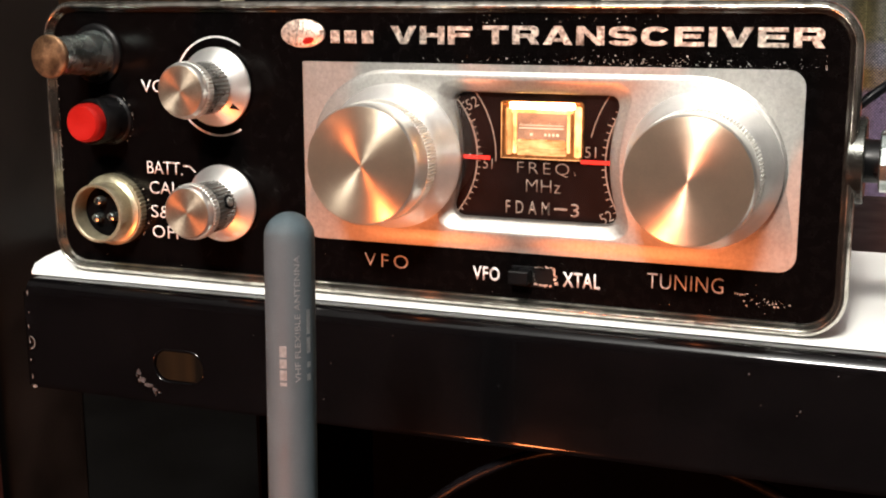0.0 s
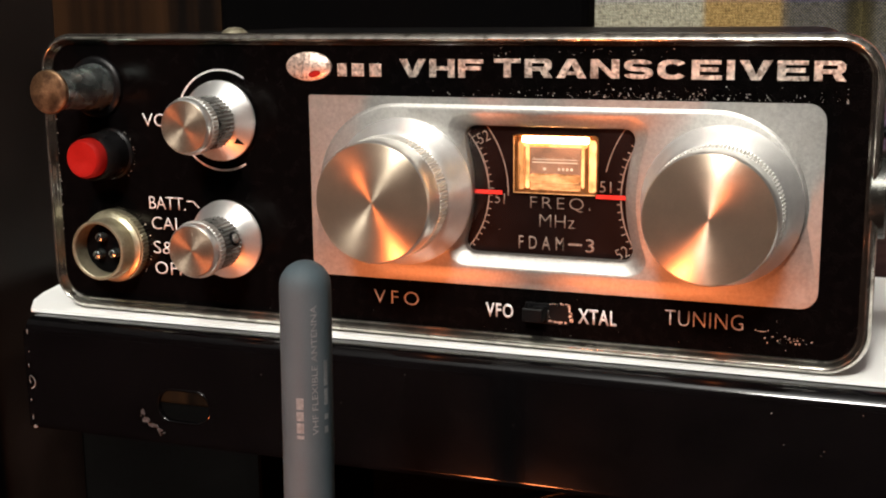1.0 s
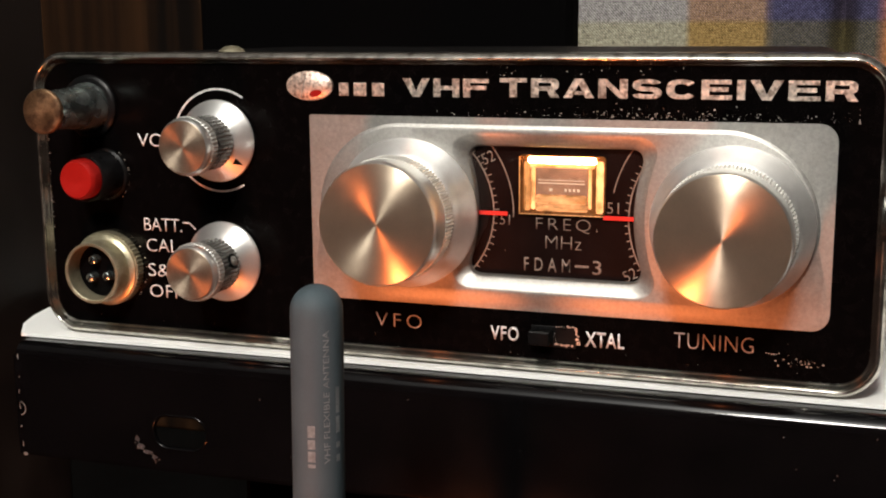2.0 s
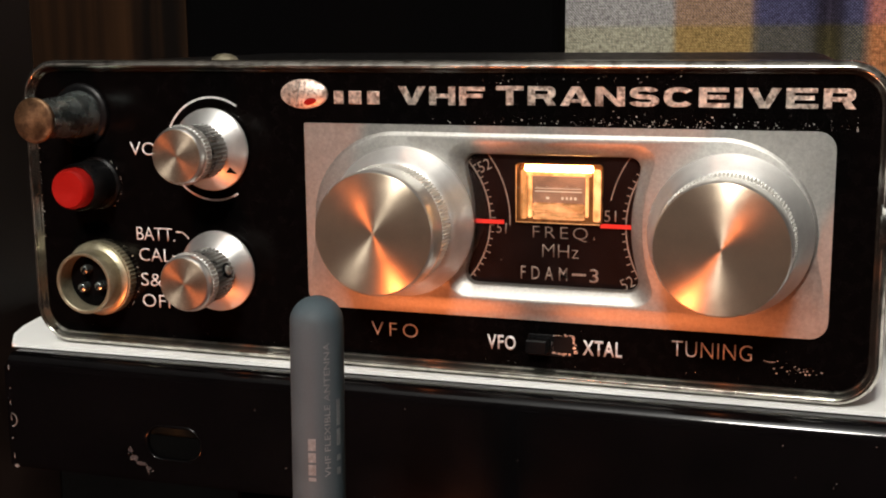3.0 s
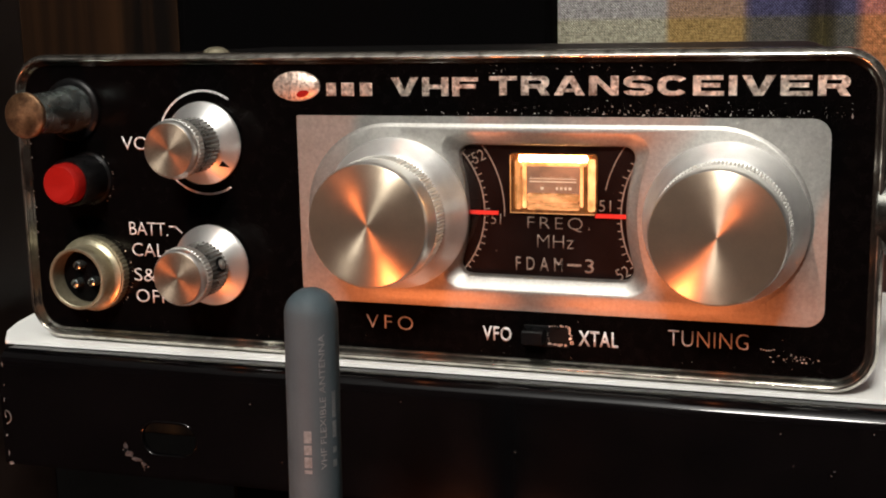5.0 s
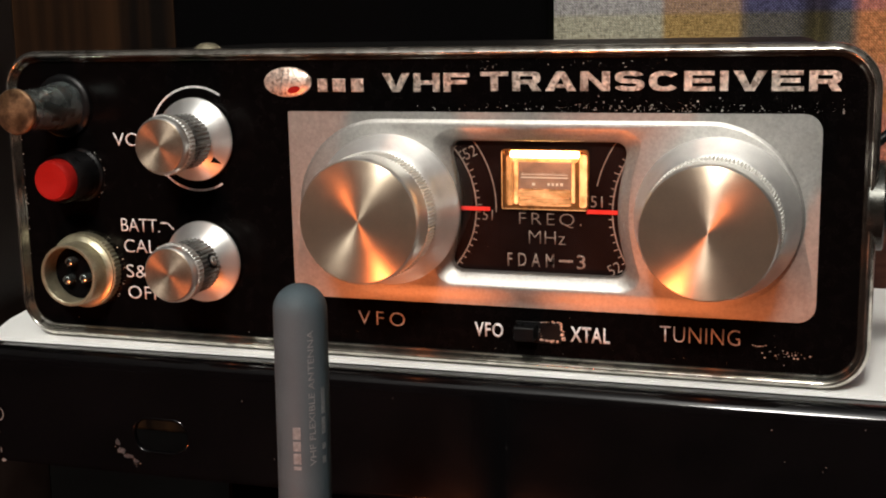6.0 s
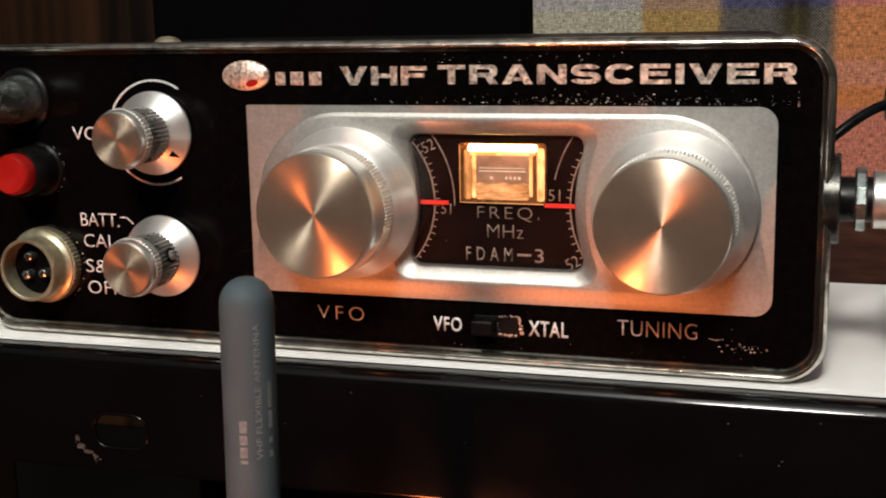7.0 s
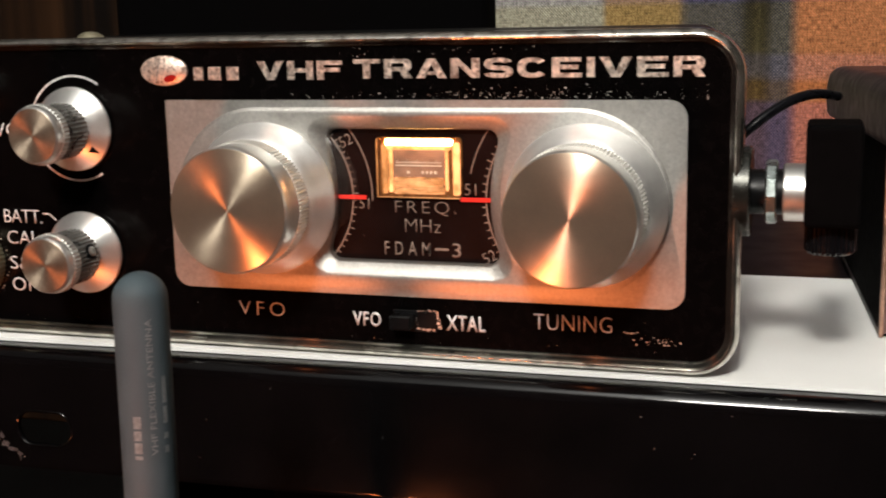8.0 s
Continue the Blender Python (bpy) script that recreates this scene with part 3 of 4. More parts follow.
part("bezel_cove", loft([ring(i, y) for i, y in ((1.5, -1.5), (1.62, -1.55), (1.8, -1.3), (2.05, -0.75), (2.35, -0.3), (2.65, -0.04), (2.7, 0.7), (1.5, 0.7), (1.5, -1.5))]), COVE, radio, "dull plated inner slope of the bezel", smooth=50)
part("case_screw", turned([(0, 0), (3.3, 0), (3.3, 0.5), (2.7, 1.25), (1.6, 1.9), (0, 2.1)], Matrix.Translation((-51, 13.5, 69.1))), NICKEL, radio, smooth=True)
for fx in (-80, 80):
    for fy in (22, 90):
        part("foot", turned([(0, 0), (5, 0), (5, 2.0), (0, 2.3)], Matrix.Translation((fx, fy, 1.7))), BLACKPLASTIC, radio)

VX, VZ, TX, TZ = -1.6, 35.5, 67.9, 35.6
# window outline: straight top and bottom, sides bowed in round the knobs


def densify(loop, step=1.6):
    out = []
    for a, b in zip(loop, loop[1:] + loop[:1]):
        d = math.dist(a, b)
        m = max(1, int(d / step))
        out += [tuple(a[i] + (b[i] - a[i]) * k / m for i in range(3)) for k in range(m)]
    return out


def window_dense(grow, y):
    base = outline(11.0, 50.6, 22.4, 50.2, (3.4,) * 4, 6)
    grown = outline(11.0 - grow, 50.6 + grow, 22.4 - grow, 50.2 + grow, (3.4 + grow * 0.5,) * 4, 6)
    flat = []
    for i in range(len(base)):
        j = (i + 1) % len(base)
        m = max(1, int(math.dist(base[i], base[j]) / 1.2))
        flat += [(grown[i][0] + (grown[j][0] - grown[i][0]) * k / m, 0, grown[i][1] + (grown[j][1] - grown[i][1]) * k / m) for k in range(m)]
    out = []
    for x, _, z in flat:
        k = max(0.0, 1 - ((z - 36.3) / 14.5) ** 2)
        side = max(0.0, min(1.0, (abs(x - 30.8) - 10) / 9))
        out.append((x + 3.0 * k * side if x < 30.8 else x - 3.0 * k * side, y, z))
    return out


def fill_between(outer, inner, bm=None):
    """A flat face between an outer and an inner loop."""
    bm = bm or bmesh.new()
    edges = []
    for lp in (outer, inner):
        vs = [bm.verts.new(p) for p in lp]
        edges += [bm.edges.new((vs[i], vs[(i + 1) % len(vs)])) for i in range(len(vs))]
    bmesh.ops.triangle_fill(bm, use_beauty=True, use_dissolve=False, edges=edges)
    return bm


def stadium(r, y, lift=0.0):
    """Round-ended outline; lift raises its lower half, which widens the slope there."""
    out = []
    for i in range(33):
        a = radians(-90 + 180 * i / 32)
        out.append((TX - 2.4 + r * math.cos(a), y, 35.6 + r * math.sin(a) - lift * min(0.0, math.sin(a))))
    for i in range(33):
        a = radians(90 + 180 * i / 32)
        out.append((VX - 1.5 + r * math.cos(a), y, 35.6 + r * math.sin(a) - lift * min(0.0, math.sin(a))))
    return out


def plate_mesh():
    """Silver plate with a raised stadium field and the bevelled window through it."""
    bm = bmesh.new()
    edge = [(x, -0.5, z) for x, z in outline(-24.6, 87.4, 15.2, 56.4, (3.6, 0.4, 3.6, 3.6), 8)]
    low = [(x, 0.0, z) for x, _, z in edge]
    loft([low, edge], bm=bm)
    fill_between(edge, stadium(19.3, -0.5), bm)
    loft([stadium(19.3, -0.5), stadium(19.05, -0.66, 0.5), stadium(18.8, -0.83, 1.1), stadium(18.4, -0.95, 1.7)], bm=bm)
    fill_between(stadium(18.4, -0.95, 1.7), window_dense(3.0, -0.95), bm)
    loft([window_dense(3.0, -0.95), window_dense(2.6, -0.85), window_dense(0.6, 0.6), window_dense(0.2, 1.1), window_dense(0.0, 2.4)], bm=bm)
    bmesh.ops.remove_doubles(bm, verts=bm.verts, dist=0.001)
    return bm


# the panel is opened behind the window, so the dial sits in a recess
pm = bmesh.new()
fill_between(densify(ring(2.6, 0.0), 6), [(x, y, z) for x, y, z in window_dense(2.0, 0.0)], pm)
panel = part("front_panel", pm, PANEL, radio, "black enamel front panel with chipped print")
plate = part("dial_plate", plate_mesh(), ALU, radio, "satin aluminium dial plate", smooth=30)
DY = 2.6
dial = part("dial_window", box(8.0, 53.0, DY, DY + 0.5, 19.5, 53.0), DIAL, radio, "black tuning dial with cream scales behind the window")


def scale_marks(cx, cz, r, a_lo, a_hi, step, right):
    bm = arc_band(cx, cz, r, 0.28, a_lo, a_hi, DY, 0.06)
    k, a = 0, a_lo
    while a <= a_hi + 1e-3:
        ln = 1.25 if k % 5 == 0 else 0.9
        c, s = math.cos(radians(a)), math.sin(radians(a))
        stroke(cx + r * c, cz + r * s, cx + (r + ln) * c, cz + (r + ln) * s, 0.22, DY, 0.06, bm)
        a += step
        k += 1
    return bm


part("scale", scale_marks(VX - 0.4, VZ + 0.3, 19.2, -42, 46, 4.4, False), LINE, dial)
part("scale", arc_band(VX - 0.4, VZ + 0.3, 23.6, 0.26, -2, 42, DY, 0.06), LINE, dial)
part("scale", scale_marks(TX + 0.2, TZ + 0.2, 21.6, 138, 222, 4.2, True), LINE, dial)
part("scale", arc_band(TX + 0.2, TZ + 0.2, 25.4, 0.22, 140, 168, DY, 0.06), LINE, dial)
part("pointer", stroke(13.3, 35.75, 20.4, 35.75, 0.85, DY - 0.3, 0.3), REDLINE, dial, "red pointer line")
part("pointer", stroke(41.2, 35.75, 48.6, 35.75, 0.85, DY - 0.3, 0.3), REDLINE, dial, "red pointer line")
for words, x0, x1, z0, z1, turn, bold in (("52", 14.5, 17.3, 46.5, 48.9, 25, -0.008), ("51", 18.6, 20.8, 33.2, 35.5, -2, -0.008), ("51", 41.9, 44.4, 36.6, 39.0, 0, -0.008), ("52", 45.6, 48.4, 22.6, 25.0, 28, -0.008),
                                          ("FREQ.", 26.6, 40.0, 32.1, 35.1, 0, -0.018), ("MHz", 28.7, 36.6, 28.5, 31.3, 0, -0.018), ("FDAM", 24.0, 34.2, 23.5, 26.4, 0, 0.004), ("3", 39.0, 40.9, 23.4, 26.4, 0, 0.004)):
    part("lettering", lettering(words, x0, x1, z0, z1, DY, bold, {"FREQ.": 1.25, "FDAM": 1.7}.get(words, 1.0), 0.06, turn), LINE, dial)
part("lettering", stroke(35.2, 25.0, 38.2, 25.0, 0.5, DY, 0.06), LINE, dial)

# signal meter: lit amber box set in the dial; light inside it is drawn by emissive pieces
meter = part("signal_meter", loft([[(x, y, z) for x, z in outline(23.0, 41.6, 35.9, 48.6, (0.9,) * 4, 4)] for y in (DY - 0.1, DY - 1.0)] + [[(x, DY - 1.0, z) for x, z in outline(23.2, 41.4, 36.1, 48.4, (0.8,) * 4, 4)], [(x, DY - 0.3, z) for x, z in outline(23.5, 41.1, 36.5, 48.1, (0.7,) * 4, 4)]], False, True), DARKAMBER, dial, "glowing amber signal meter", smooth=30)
part("diffuser", box(25.0, 39.6, DY - 1.0, DY - 0.35, 46.9, 48.2, 0.4, 3), GLOWTOP, meter, "brightly lit diffuser strip")
part("diffuser", box(25.2, 39.4, DY - 0.82, DY - 0.35, 45.9, 46.9, 0.3), GLOWEDGE, meter)
part("light_guide", box(39.7, 41.2, DY - 1.1, DY - 0.35, 36.6, 47.6, 0.5, 3), GLOWEDGE, meter)
part("light_guide", box(38.8, 39.6, DY - 0.75, DY - 0.35, 36.8, 46.4, 0.3), DARKAMBER, meter)
part("light_guide", box(38.0, 38.7, DY - 0.9, DY - 0.35, 37.4, 46.3, 0.3), GLOWEDGE, meter)
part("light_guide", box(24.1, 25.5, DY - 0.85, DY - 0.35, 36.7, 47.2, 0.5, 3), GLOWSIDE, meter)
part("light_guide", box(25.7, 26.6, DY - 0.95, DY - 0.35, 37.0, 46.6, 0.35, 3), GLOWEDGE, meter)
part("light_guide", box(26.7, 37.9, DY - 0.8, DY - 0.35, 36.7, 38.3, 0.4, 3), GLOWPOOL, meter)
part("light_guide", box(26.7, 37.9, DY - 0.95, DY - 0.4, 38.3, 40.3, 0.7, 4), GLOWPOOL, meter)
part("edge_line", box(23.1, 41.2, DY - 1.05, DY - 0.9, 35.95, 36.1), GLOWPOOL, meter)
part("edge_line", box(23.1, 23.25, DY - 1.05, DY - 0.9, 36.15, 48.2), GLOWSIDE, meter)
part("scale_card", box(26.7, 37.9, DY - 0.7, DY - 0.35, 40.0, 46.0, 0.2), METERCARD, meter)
ink = bmesh.new()
stroke(27.2, 43.3, 37.2, 43.3, 0.14, DY - 0.7, 0.04, ink)
stroke(27.2, 42.7, 37.2, 42.7, 0.26, DY - 0.7, 0.04, ink)
for k in range(22):
    stroke(27.6 + 0.43 * k, 43.3, 27.6 + 0.43 * k, 43.6 + (0.25 if k % 5 == 0 else 0), 0.09, DY - 0.7, 0.04, ink)
for a, b in ((29.6, 30.3), (32.9, 33.4), (33.8, 34.3), (34.7, 35.2), (35.6, 36.2)):
    stroke(a, 41.3, b, 41.3, 0.6, DY - 0.7, 0.04, ink)
part("scale_print", ink, METERINK, meter)
pane = part("window_pane", box(10.2, 51.4, 0.75, 0.95, 21.6, 51.0), PANE, plate, "clear plastic pane")
pane.visible_shadow = False


def big_knob(name, cx, cz, label):
    skirt = part(name, lathe(cx, cz, [(0, -0.95), (15.9, -0.95), (16.3, -1.3), (16.35, -2.3), (16.15, -2.7), (15.2, -4.5), (14.2, -6.8), (13.75, -8.1), (13.3, -8.5), (0, -8.5)], 96), SKIRT, radio, label, smooth=35)
    part("grip", lathe(cx, cz, [(12.4, -8.2), (13.45, -8.4), (13.4, -11.9), (13.25, -12.4), (12.6, -12.5)], flutes=108, depth=0.34, fluted=(1, 2, 3)), GRIP, skirt, "knurled aluminium grip")
    part("cap", lathe(cx, cz, [(12.5, -12.3), (13.05, -12.6), (13.05, -16.0), (13.0, -17.9), (12.85, -18.5), (12.6, -18.9)], 96), CAPSIDE, skirt, "polished cap side", smooth=35)
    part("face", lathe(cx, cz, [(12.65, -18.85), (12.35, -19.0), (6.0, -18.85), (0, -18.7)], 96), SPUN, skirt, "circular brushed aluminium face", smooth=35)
    return skirt


big_knob("tuning_knob", VX, VZ, "large turned aluminium knob")
big_knob("tuning_knob", TX, TZ, "large turned aluminium knob")


def small_knob(cx, cz, front, mark):
    skirt = part("control_knob", lathe(cx, cz, [(0, -0.6), (9.2, -0.6), (9.4, -1.0), (9.3, -1.6), (5.9, -4.6), (5.4, -4.8), (0, -4.8)], 72), SKIRT, radio, "small aluminium knob with black fluted neck", smooth=35)
    part("neck", lathe(cx, cz, [(5.0, -4.5), (6.2, -4.8), (5.9, front + 4.4), (5.2, front + 4.3)], flutes=38, depth=0.3, fluted=(1, 2)), DARKGRIP, skirt, "dark fluted neck")
    part("rim", lathe(cx, cz, [(5.0, front + 4.5), (6.3, front + 4.4), (6.6, front + 4.0), (6.6, front + 2.2), (6.3, front + 1.9), (5.6, front + 1.8)], flutes=46, depth=0.2, fluted=(2, 3)), GRIP, skirt, "knurled silver rim")
    part("cap", lathe(cx, cz, [(5.9, front + 2.0), (6.3, front + 1.8), (6.25, front + 0.9), (5.95, front + 0.3), (5.75, front + 0.1)], 72), CAPSIDE, skirt, smooth=35)
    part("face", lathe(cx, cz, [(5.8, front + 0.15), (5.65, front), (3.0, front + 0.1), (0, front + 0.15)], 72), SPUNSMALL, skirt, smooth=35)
    if mark is not None:
        c, s = math.cos(radians(mark)), math.sin(radians(mark))
        bm = bmesh.new()
        tri = [(8.7, 0.0), (7.0, 0.75), (7.0, -0.75)]
        vs = [bm.verts.new((cx + p * c - q * s, -1.55 - (9.3 - p) * 0.882, cz + p * s + q * c)) for p, q in tri]
        bm.faces.new(vs)
        e = bmesh.ops.extrude_face_region(bm, geom=bm.faces[:])
        for v in e["geom"]:
            if isinstance(v, bmesh.types.BMVert):
                v.co.y -= 0.25
        part("pointer_mark", bm, BLACKPLASTIC, skirt)
    return skirt


small_knob(-47.6, 50.0, -16.4, -37)
batt = small_knob(-47.1, 22.0, -16.6, None)
hole = Matrix.Translation((-41.3, -7.6, 23.6)) @ Matrix.Rotation(radians(72), 4, "Y")
part("screw_seat", turned([(0, 0), (1.75, 0), (1.75, 0.35), (1.3, 0.4), (1.2, 0.1), (0, 0.1)], hole, 24), BLACKPLASTIC, batt)
part("set_screw", turned([(0, 0.1), (1.1, 0.1), (1.1, 0.55), (0.8, 0.75), (0.35, 0.75), (0.35, 0.45), (0, 0.45)], hole, 20), CAPSIDE, batt, "bright set screw")

# aerial socket: dull plated stud in a black grommet
stud = part("aerial_stud", lathe(-81.8, 57.3, [(0, -0.3), (5.7, -0.3), (5.7, -1.6), (5.5, -2.6), (5.1, -4.2), (4.75, -8), (4.5, -13.5), (4.45, -17.4), (4.3, -17.8)], 48), GREYMETAL, radio, "dull stained metal stud, end face tinted by orange reflection", smooth=35)
# end face carries the orange reflection in its own colour
part("end_face", lathe(-81.8, 57.3, [(4.2, -17.2), (4.95, -17.3), (5.05, -17.6), (5.05, -18.2), (4.8, -18.5), (4.3, -18.6), (0, -18.6)], 48), ORANGEEND, stud, smooth=35)
part("grommet", lathe(-81.8, 57.3, [(5.2, -0.02), (7.4, -0.02), (7.3, -0.8), (6.8, -1.2), (6.0, -1.3), (5.2, -1.2)], 48), BLACKPLASTIC, stud, "black rubber grommet", smooth=35)
# red push button
button = part("push_button", lathe(-78.7, 41.2, [(0, 0), (6.3, 0), (6.2, -0.6), (5.7, -1.0), (5.55, -8.2), (5.2, -8.7), (4.95, -8.7), (4.95, -7.6)], 48), BLACKPLASTIC, radio, "black barrel with red push button", smooth=35)
part("button_cap", lathe(-78.7, 41.2, [(4.7, -7.8), (4.7, -10.7), (4.5, -11.4), (4.1, -11.9), (2.5, -11.75), (0, -11.7)], 48), RED, button, "red plastic button", smooth=35)
# microphone socket
socket = part("microphone_socket", lathe(-78.6, 18.65, [(0, 0), (9.0, 0), (9.0, -2.0), (8.8, -2.4), (8.3, -2.5)], flutes=56, depth=0.2, fluted=(1, 2)), NICKEL, radio, "tarnished round three-pin socket")
part("barrel", lathe(-78.6, 18.65, [(8.6, -2.3), (8.5, -2.9), (7.7, -3.2), (7.3, -3.6), (7.2, -5.2), (7.3, -5.5), (7.3, -8.1), (7.15, -8.4), (6.7, -8.4), (6.45, -8.1), (6.3, -3.4)], 64), NICKEL, socket, smooth=30)
part("insulator", lathe(-78.6, 18.65, [(6.5, -3.9), (6.0, -4.0), (0, -4.0)], 48), BLACKBOX, socket)
for px, pz in ((-1.0, 2.75), (-1.9, -1.6), (2.6, -1.0)):
    pin = part("pin", lathe(-78.6 + px, 18.65 + pz, [(1.1, -3.9), (1.1, -5.8), (0.95, -6.3), (0.5, -6.55), (0, -6.6)], 20), GREYMETAL, socket, smooth=30)
    part("pin_slot", stroke(-78.6 + px - 0.55, 18.65 + pz - 0.7, -78.6 + px + 0.55, 18.65 + pz + 0.7, 0.26, -6.58, 0.08), BLACKBOX, pin)
# toggle slide switch
sw = part("slide_switch", box(26.4, 36.2, -0.25, 0.1, 7.6, 12.2, 0.1), BLACKPLASTIC, radio, "black slide switch between two printed names")
part("slider", box(26.6, 31.2, -3.6, -0.1, 8.6, 11.6, 0.3), BLACKPLASTIC, sw)
worn = bmesh.new()
rub = random.Random(5)
for a0, c0, a1, c1, wide, count in ((32.0, 12.3, 36.4, 12.2, 0.34, 11), (36.3, 12.1, 36.7, 8.2, 0.55, 12), (32.0, 8.3, 35.8, 8.1, 0.7, 12), (36.9, 10.3, 37.3, 8.0, 0.4, 6), (31.6, 11.0, 31.8, 8.6, 0.25, 5)):
    for k in range(count):
        f = (k + rub.uniform(-0.4, 0.4)) / count
        px, pz, s = a0 + (a1 - a0) * f + rub.gauss(0, 0.10), c0 + (c1 - c0) * f + rub.gauss(0, 0.10), wide * rub.uniform(0.25, 0.75)
        vs = [worn.verts.new((px + s * rub.uniform(0.4, 1.2) * math.cos(q * 1.2566), -0.27 - 0.02 * rub.random(), pz + s * rub.uniform(0.3, 1.0) * math.sin(q * 1.2566))) for q in range(5)]
        worn.faces.new(vs)
part("worn_edge", worn, FLAKE, sw, "bare metal worn through the paint")

# printed and raised words on the panel
part("lettering", block_word("VHF", -2.4, 17.0, 60.6, 64.5), BRASSLETTER, panel, "raised metal letters")
part("lettering", block_word("TRANSCEIVER", 19.3, 90.5, 60.8, 64.7), BRASSLETTER, panel, "raised metal letters")
for words, x0, x1, z0, z1, bold, gap in (("VFO", -9.7, 1.3, 9.3, 12.4, -0.013, 1.35), ("TUNING", 56.9, 73.0, 9.6, 12.9, -0.013, 1.05), ("VFO", 17.2, 23.6, 8.2, 11.4, 0.016, 1.1), ("XTAL", 38.2, 46.6, 8.3, 11.6, 0.016, 1.1),
                                        ("VOL", -69.4, -59.9, 48.1, 51.2, -0.006, 1.0), ("BATT.", -68.8, -58.6, 28.1, 31.2, -0.010, 0.95), ("CAL", -68.4, -59.9, 23.1, 26.2, -0.010, 1.0), ("S&", -68.2, -62.6, 17.1, 20.2, -0.010, 1.0), ("OFF", -68.1, -59.4, 12.0, 15.1, -0.010, 1.05)):
    part("lettering", lettering(words, x0, x1, z0, z1, 0, bold, gap, 0.08), INK, panel)
lines = arc_band(-47.7, 50.0, 11.7, 0.45, 57, 301, 0, 0.08)
part("printed_arc", lines, INK, panel)
lead = bmesh.new()
stroke(-58.3, 30.4, -56.4, 30.4, 0.3, 0, 0.08, lead), stroke(-56.5, 30.4, -54.9, 29.0, 0.3, 0, 0.08, lead), stroke(-59.5, 24.6, -57.8, 24.6, 0.3, 0, 0.08, lead)
part("printed_line", lead, INK, panel)
# maker's badge, plain shapes
badge = part("badge", lathe(-24.4, 62.7, [(5.6, 0), (5.6, -0.5), (5.0, -0.9), (0, -1.0)], 48), BRASSLETTER, radio, "plain oval metal badge", smooth=35)
badge.data.transform(Matrix.Translation((0, 0, 0.0627)) @ Matrix.Diagonal((1, 1, 0.58, 1)) @ Matrix.Translation((0, 0, -0.0627)))
bm = bmesh.new()
vs = [bm.verts.new((-24.4 + 1.7 + 1.5 * math.cos(a), -1.08, 61.1 + 0.75 * math.sin(a) + 0.25 * math.cos(a))) for a in [2 * math.pi * i / 14 for i in range(14)]]
bm.faces.new(vs)
part("badge_patch", bm, RED, badge, "small red patch")
part("badge_line", stroke(-26.2, 60.2, -25.0, 65.2, 0.14, -0.95, 0.1), DARKGRIP, badge)
for x0, x1 in ((-17.4, -15.2), (-13.9, -11.0), (-9.6, -6.8)):
    part("badge_bar", box(x0, x1, -0.25, 0.05, 60.6, 63.4, 0.08), BRASSLETTER, radio, "plain raised metal bar")


def chips():
    """Flakes where the black paint has come off."""
    bm = bmesh.new()
    rng = random.Random(11)

    def flake(x, z, s):
        n = rng.choice((4, 5, 6))
        vs = [bm.verts.new((x + s * rng.uniform(0.4, 1.2) * math.cos(2 * math.pi * i / n), -0.05, z + s * rng.uniform(0.3, 0.9) * math.sin(2 * math.pi * i / n))) for i in range(n)]
        bm.faces.new(vs)
    for _ in range(230):
        flake(min(91, rng.gauss(58, 21)), 56.6 + abs(rng.gauss(0, 1.1)), rng.choice((0.05, 0.06, 0.08, 0.11, 0.15, 0.24)))
    for _ in range(30):
        flake(rng.uniform(15, 60), rng.uniform(65.2, 67.0), rng.choice((0.07, 0.1, 0.18)))
    for _ in range(34):
        flake(rng.gauss(82, 2.2), rng.gauss(8.4, 0.6), rng.choice((0.08, 0.14, 0.25)))
    for k in range(6):
        flake(75.5 + 0.5 * k, 10.0 + rng.uniform(-0.2, 0.2), 0.2)
    for _ in range(34):
        flake(rng.uniform(-92, 93), rng.choice((rng.uniform(4.6, 7), rng.uniform(5, 65))), 0.09)
    for k in range(26):
        flake(-94.4 + rng.uniform(-0.15, 0.3), rng.choice((rng.uniform(12, 58), rng.gauss(47, 5), rng.gauss(34, 3))), rng.choice((0.06, 0.1, 0.2)))
    for k in range(14):
        a = radians(-50 + 8 * k)
        a += rng.uniform(-0.12, 0.12)
        flake(-78.7 + 6.6 * math.cos(a), 41.1 + rng.uniform(6.5, 6.9) * math.sin(a), rng.uniform(0.06, 0.26))
        flake(-78.6 + 9.9 * math.cos(a), 18.7 + rng.uniform(9.7, 10.1) * math.sin(a), rng.uniform(0.06, 0.28))
    return bm


tagged(part("paint_chip", chips(), FLAKE, panel, "bare metal paint chips"), "", "", "", "stuff")

# ---- aerial connector and bracket at the side ----
plug = thing("side_connector", 103, 7, 30, "chrome screw connector on the side of the transceiver", "connector")


def along_x(x, z, y, prof, n=48, flutes=0, depth=0.0, fluted=()):
    bm = lathe(0, 0, prof, n, flutes, depth, fluted)
    bmesh.ops.transform(bm, matrix=Matrix.Translation((x, y, z)) @ Matrix.Rotation(radians(90), 4, "Z"), verts=bm.verts)
    return bm


CY, CZ = 6.0, 38.2
part("washer", along_x(95.95, CZ, CY, [(0, 0), (8.6, 0), (8.9, -0.3), (8.9, -3.0), (8.6, -3.3), (0, -3.3)]), DARKSTEEL, plug, smooth=35)
part("neck", along_x(99.2, CZ, CY, [(0, 0), (4.4, 0), (4.4, -7), (0, -7)]), BLACKPLASTIC, plug, smooth=35)
part("lock_ring", along_x(101.9, CZ, CY, [(0, 0), (5.9, 0), (6.3, -0.35), (6.3, -1.9), (6.0, -2.2), (0, -2.2)], 12), GREYMETAL, plug)
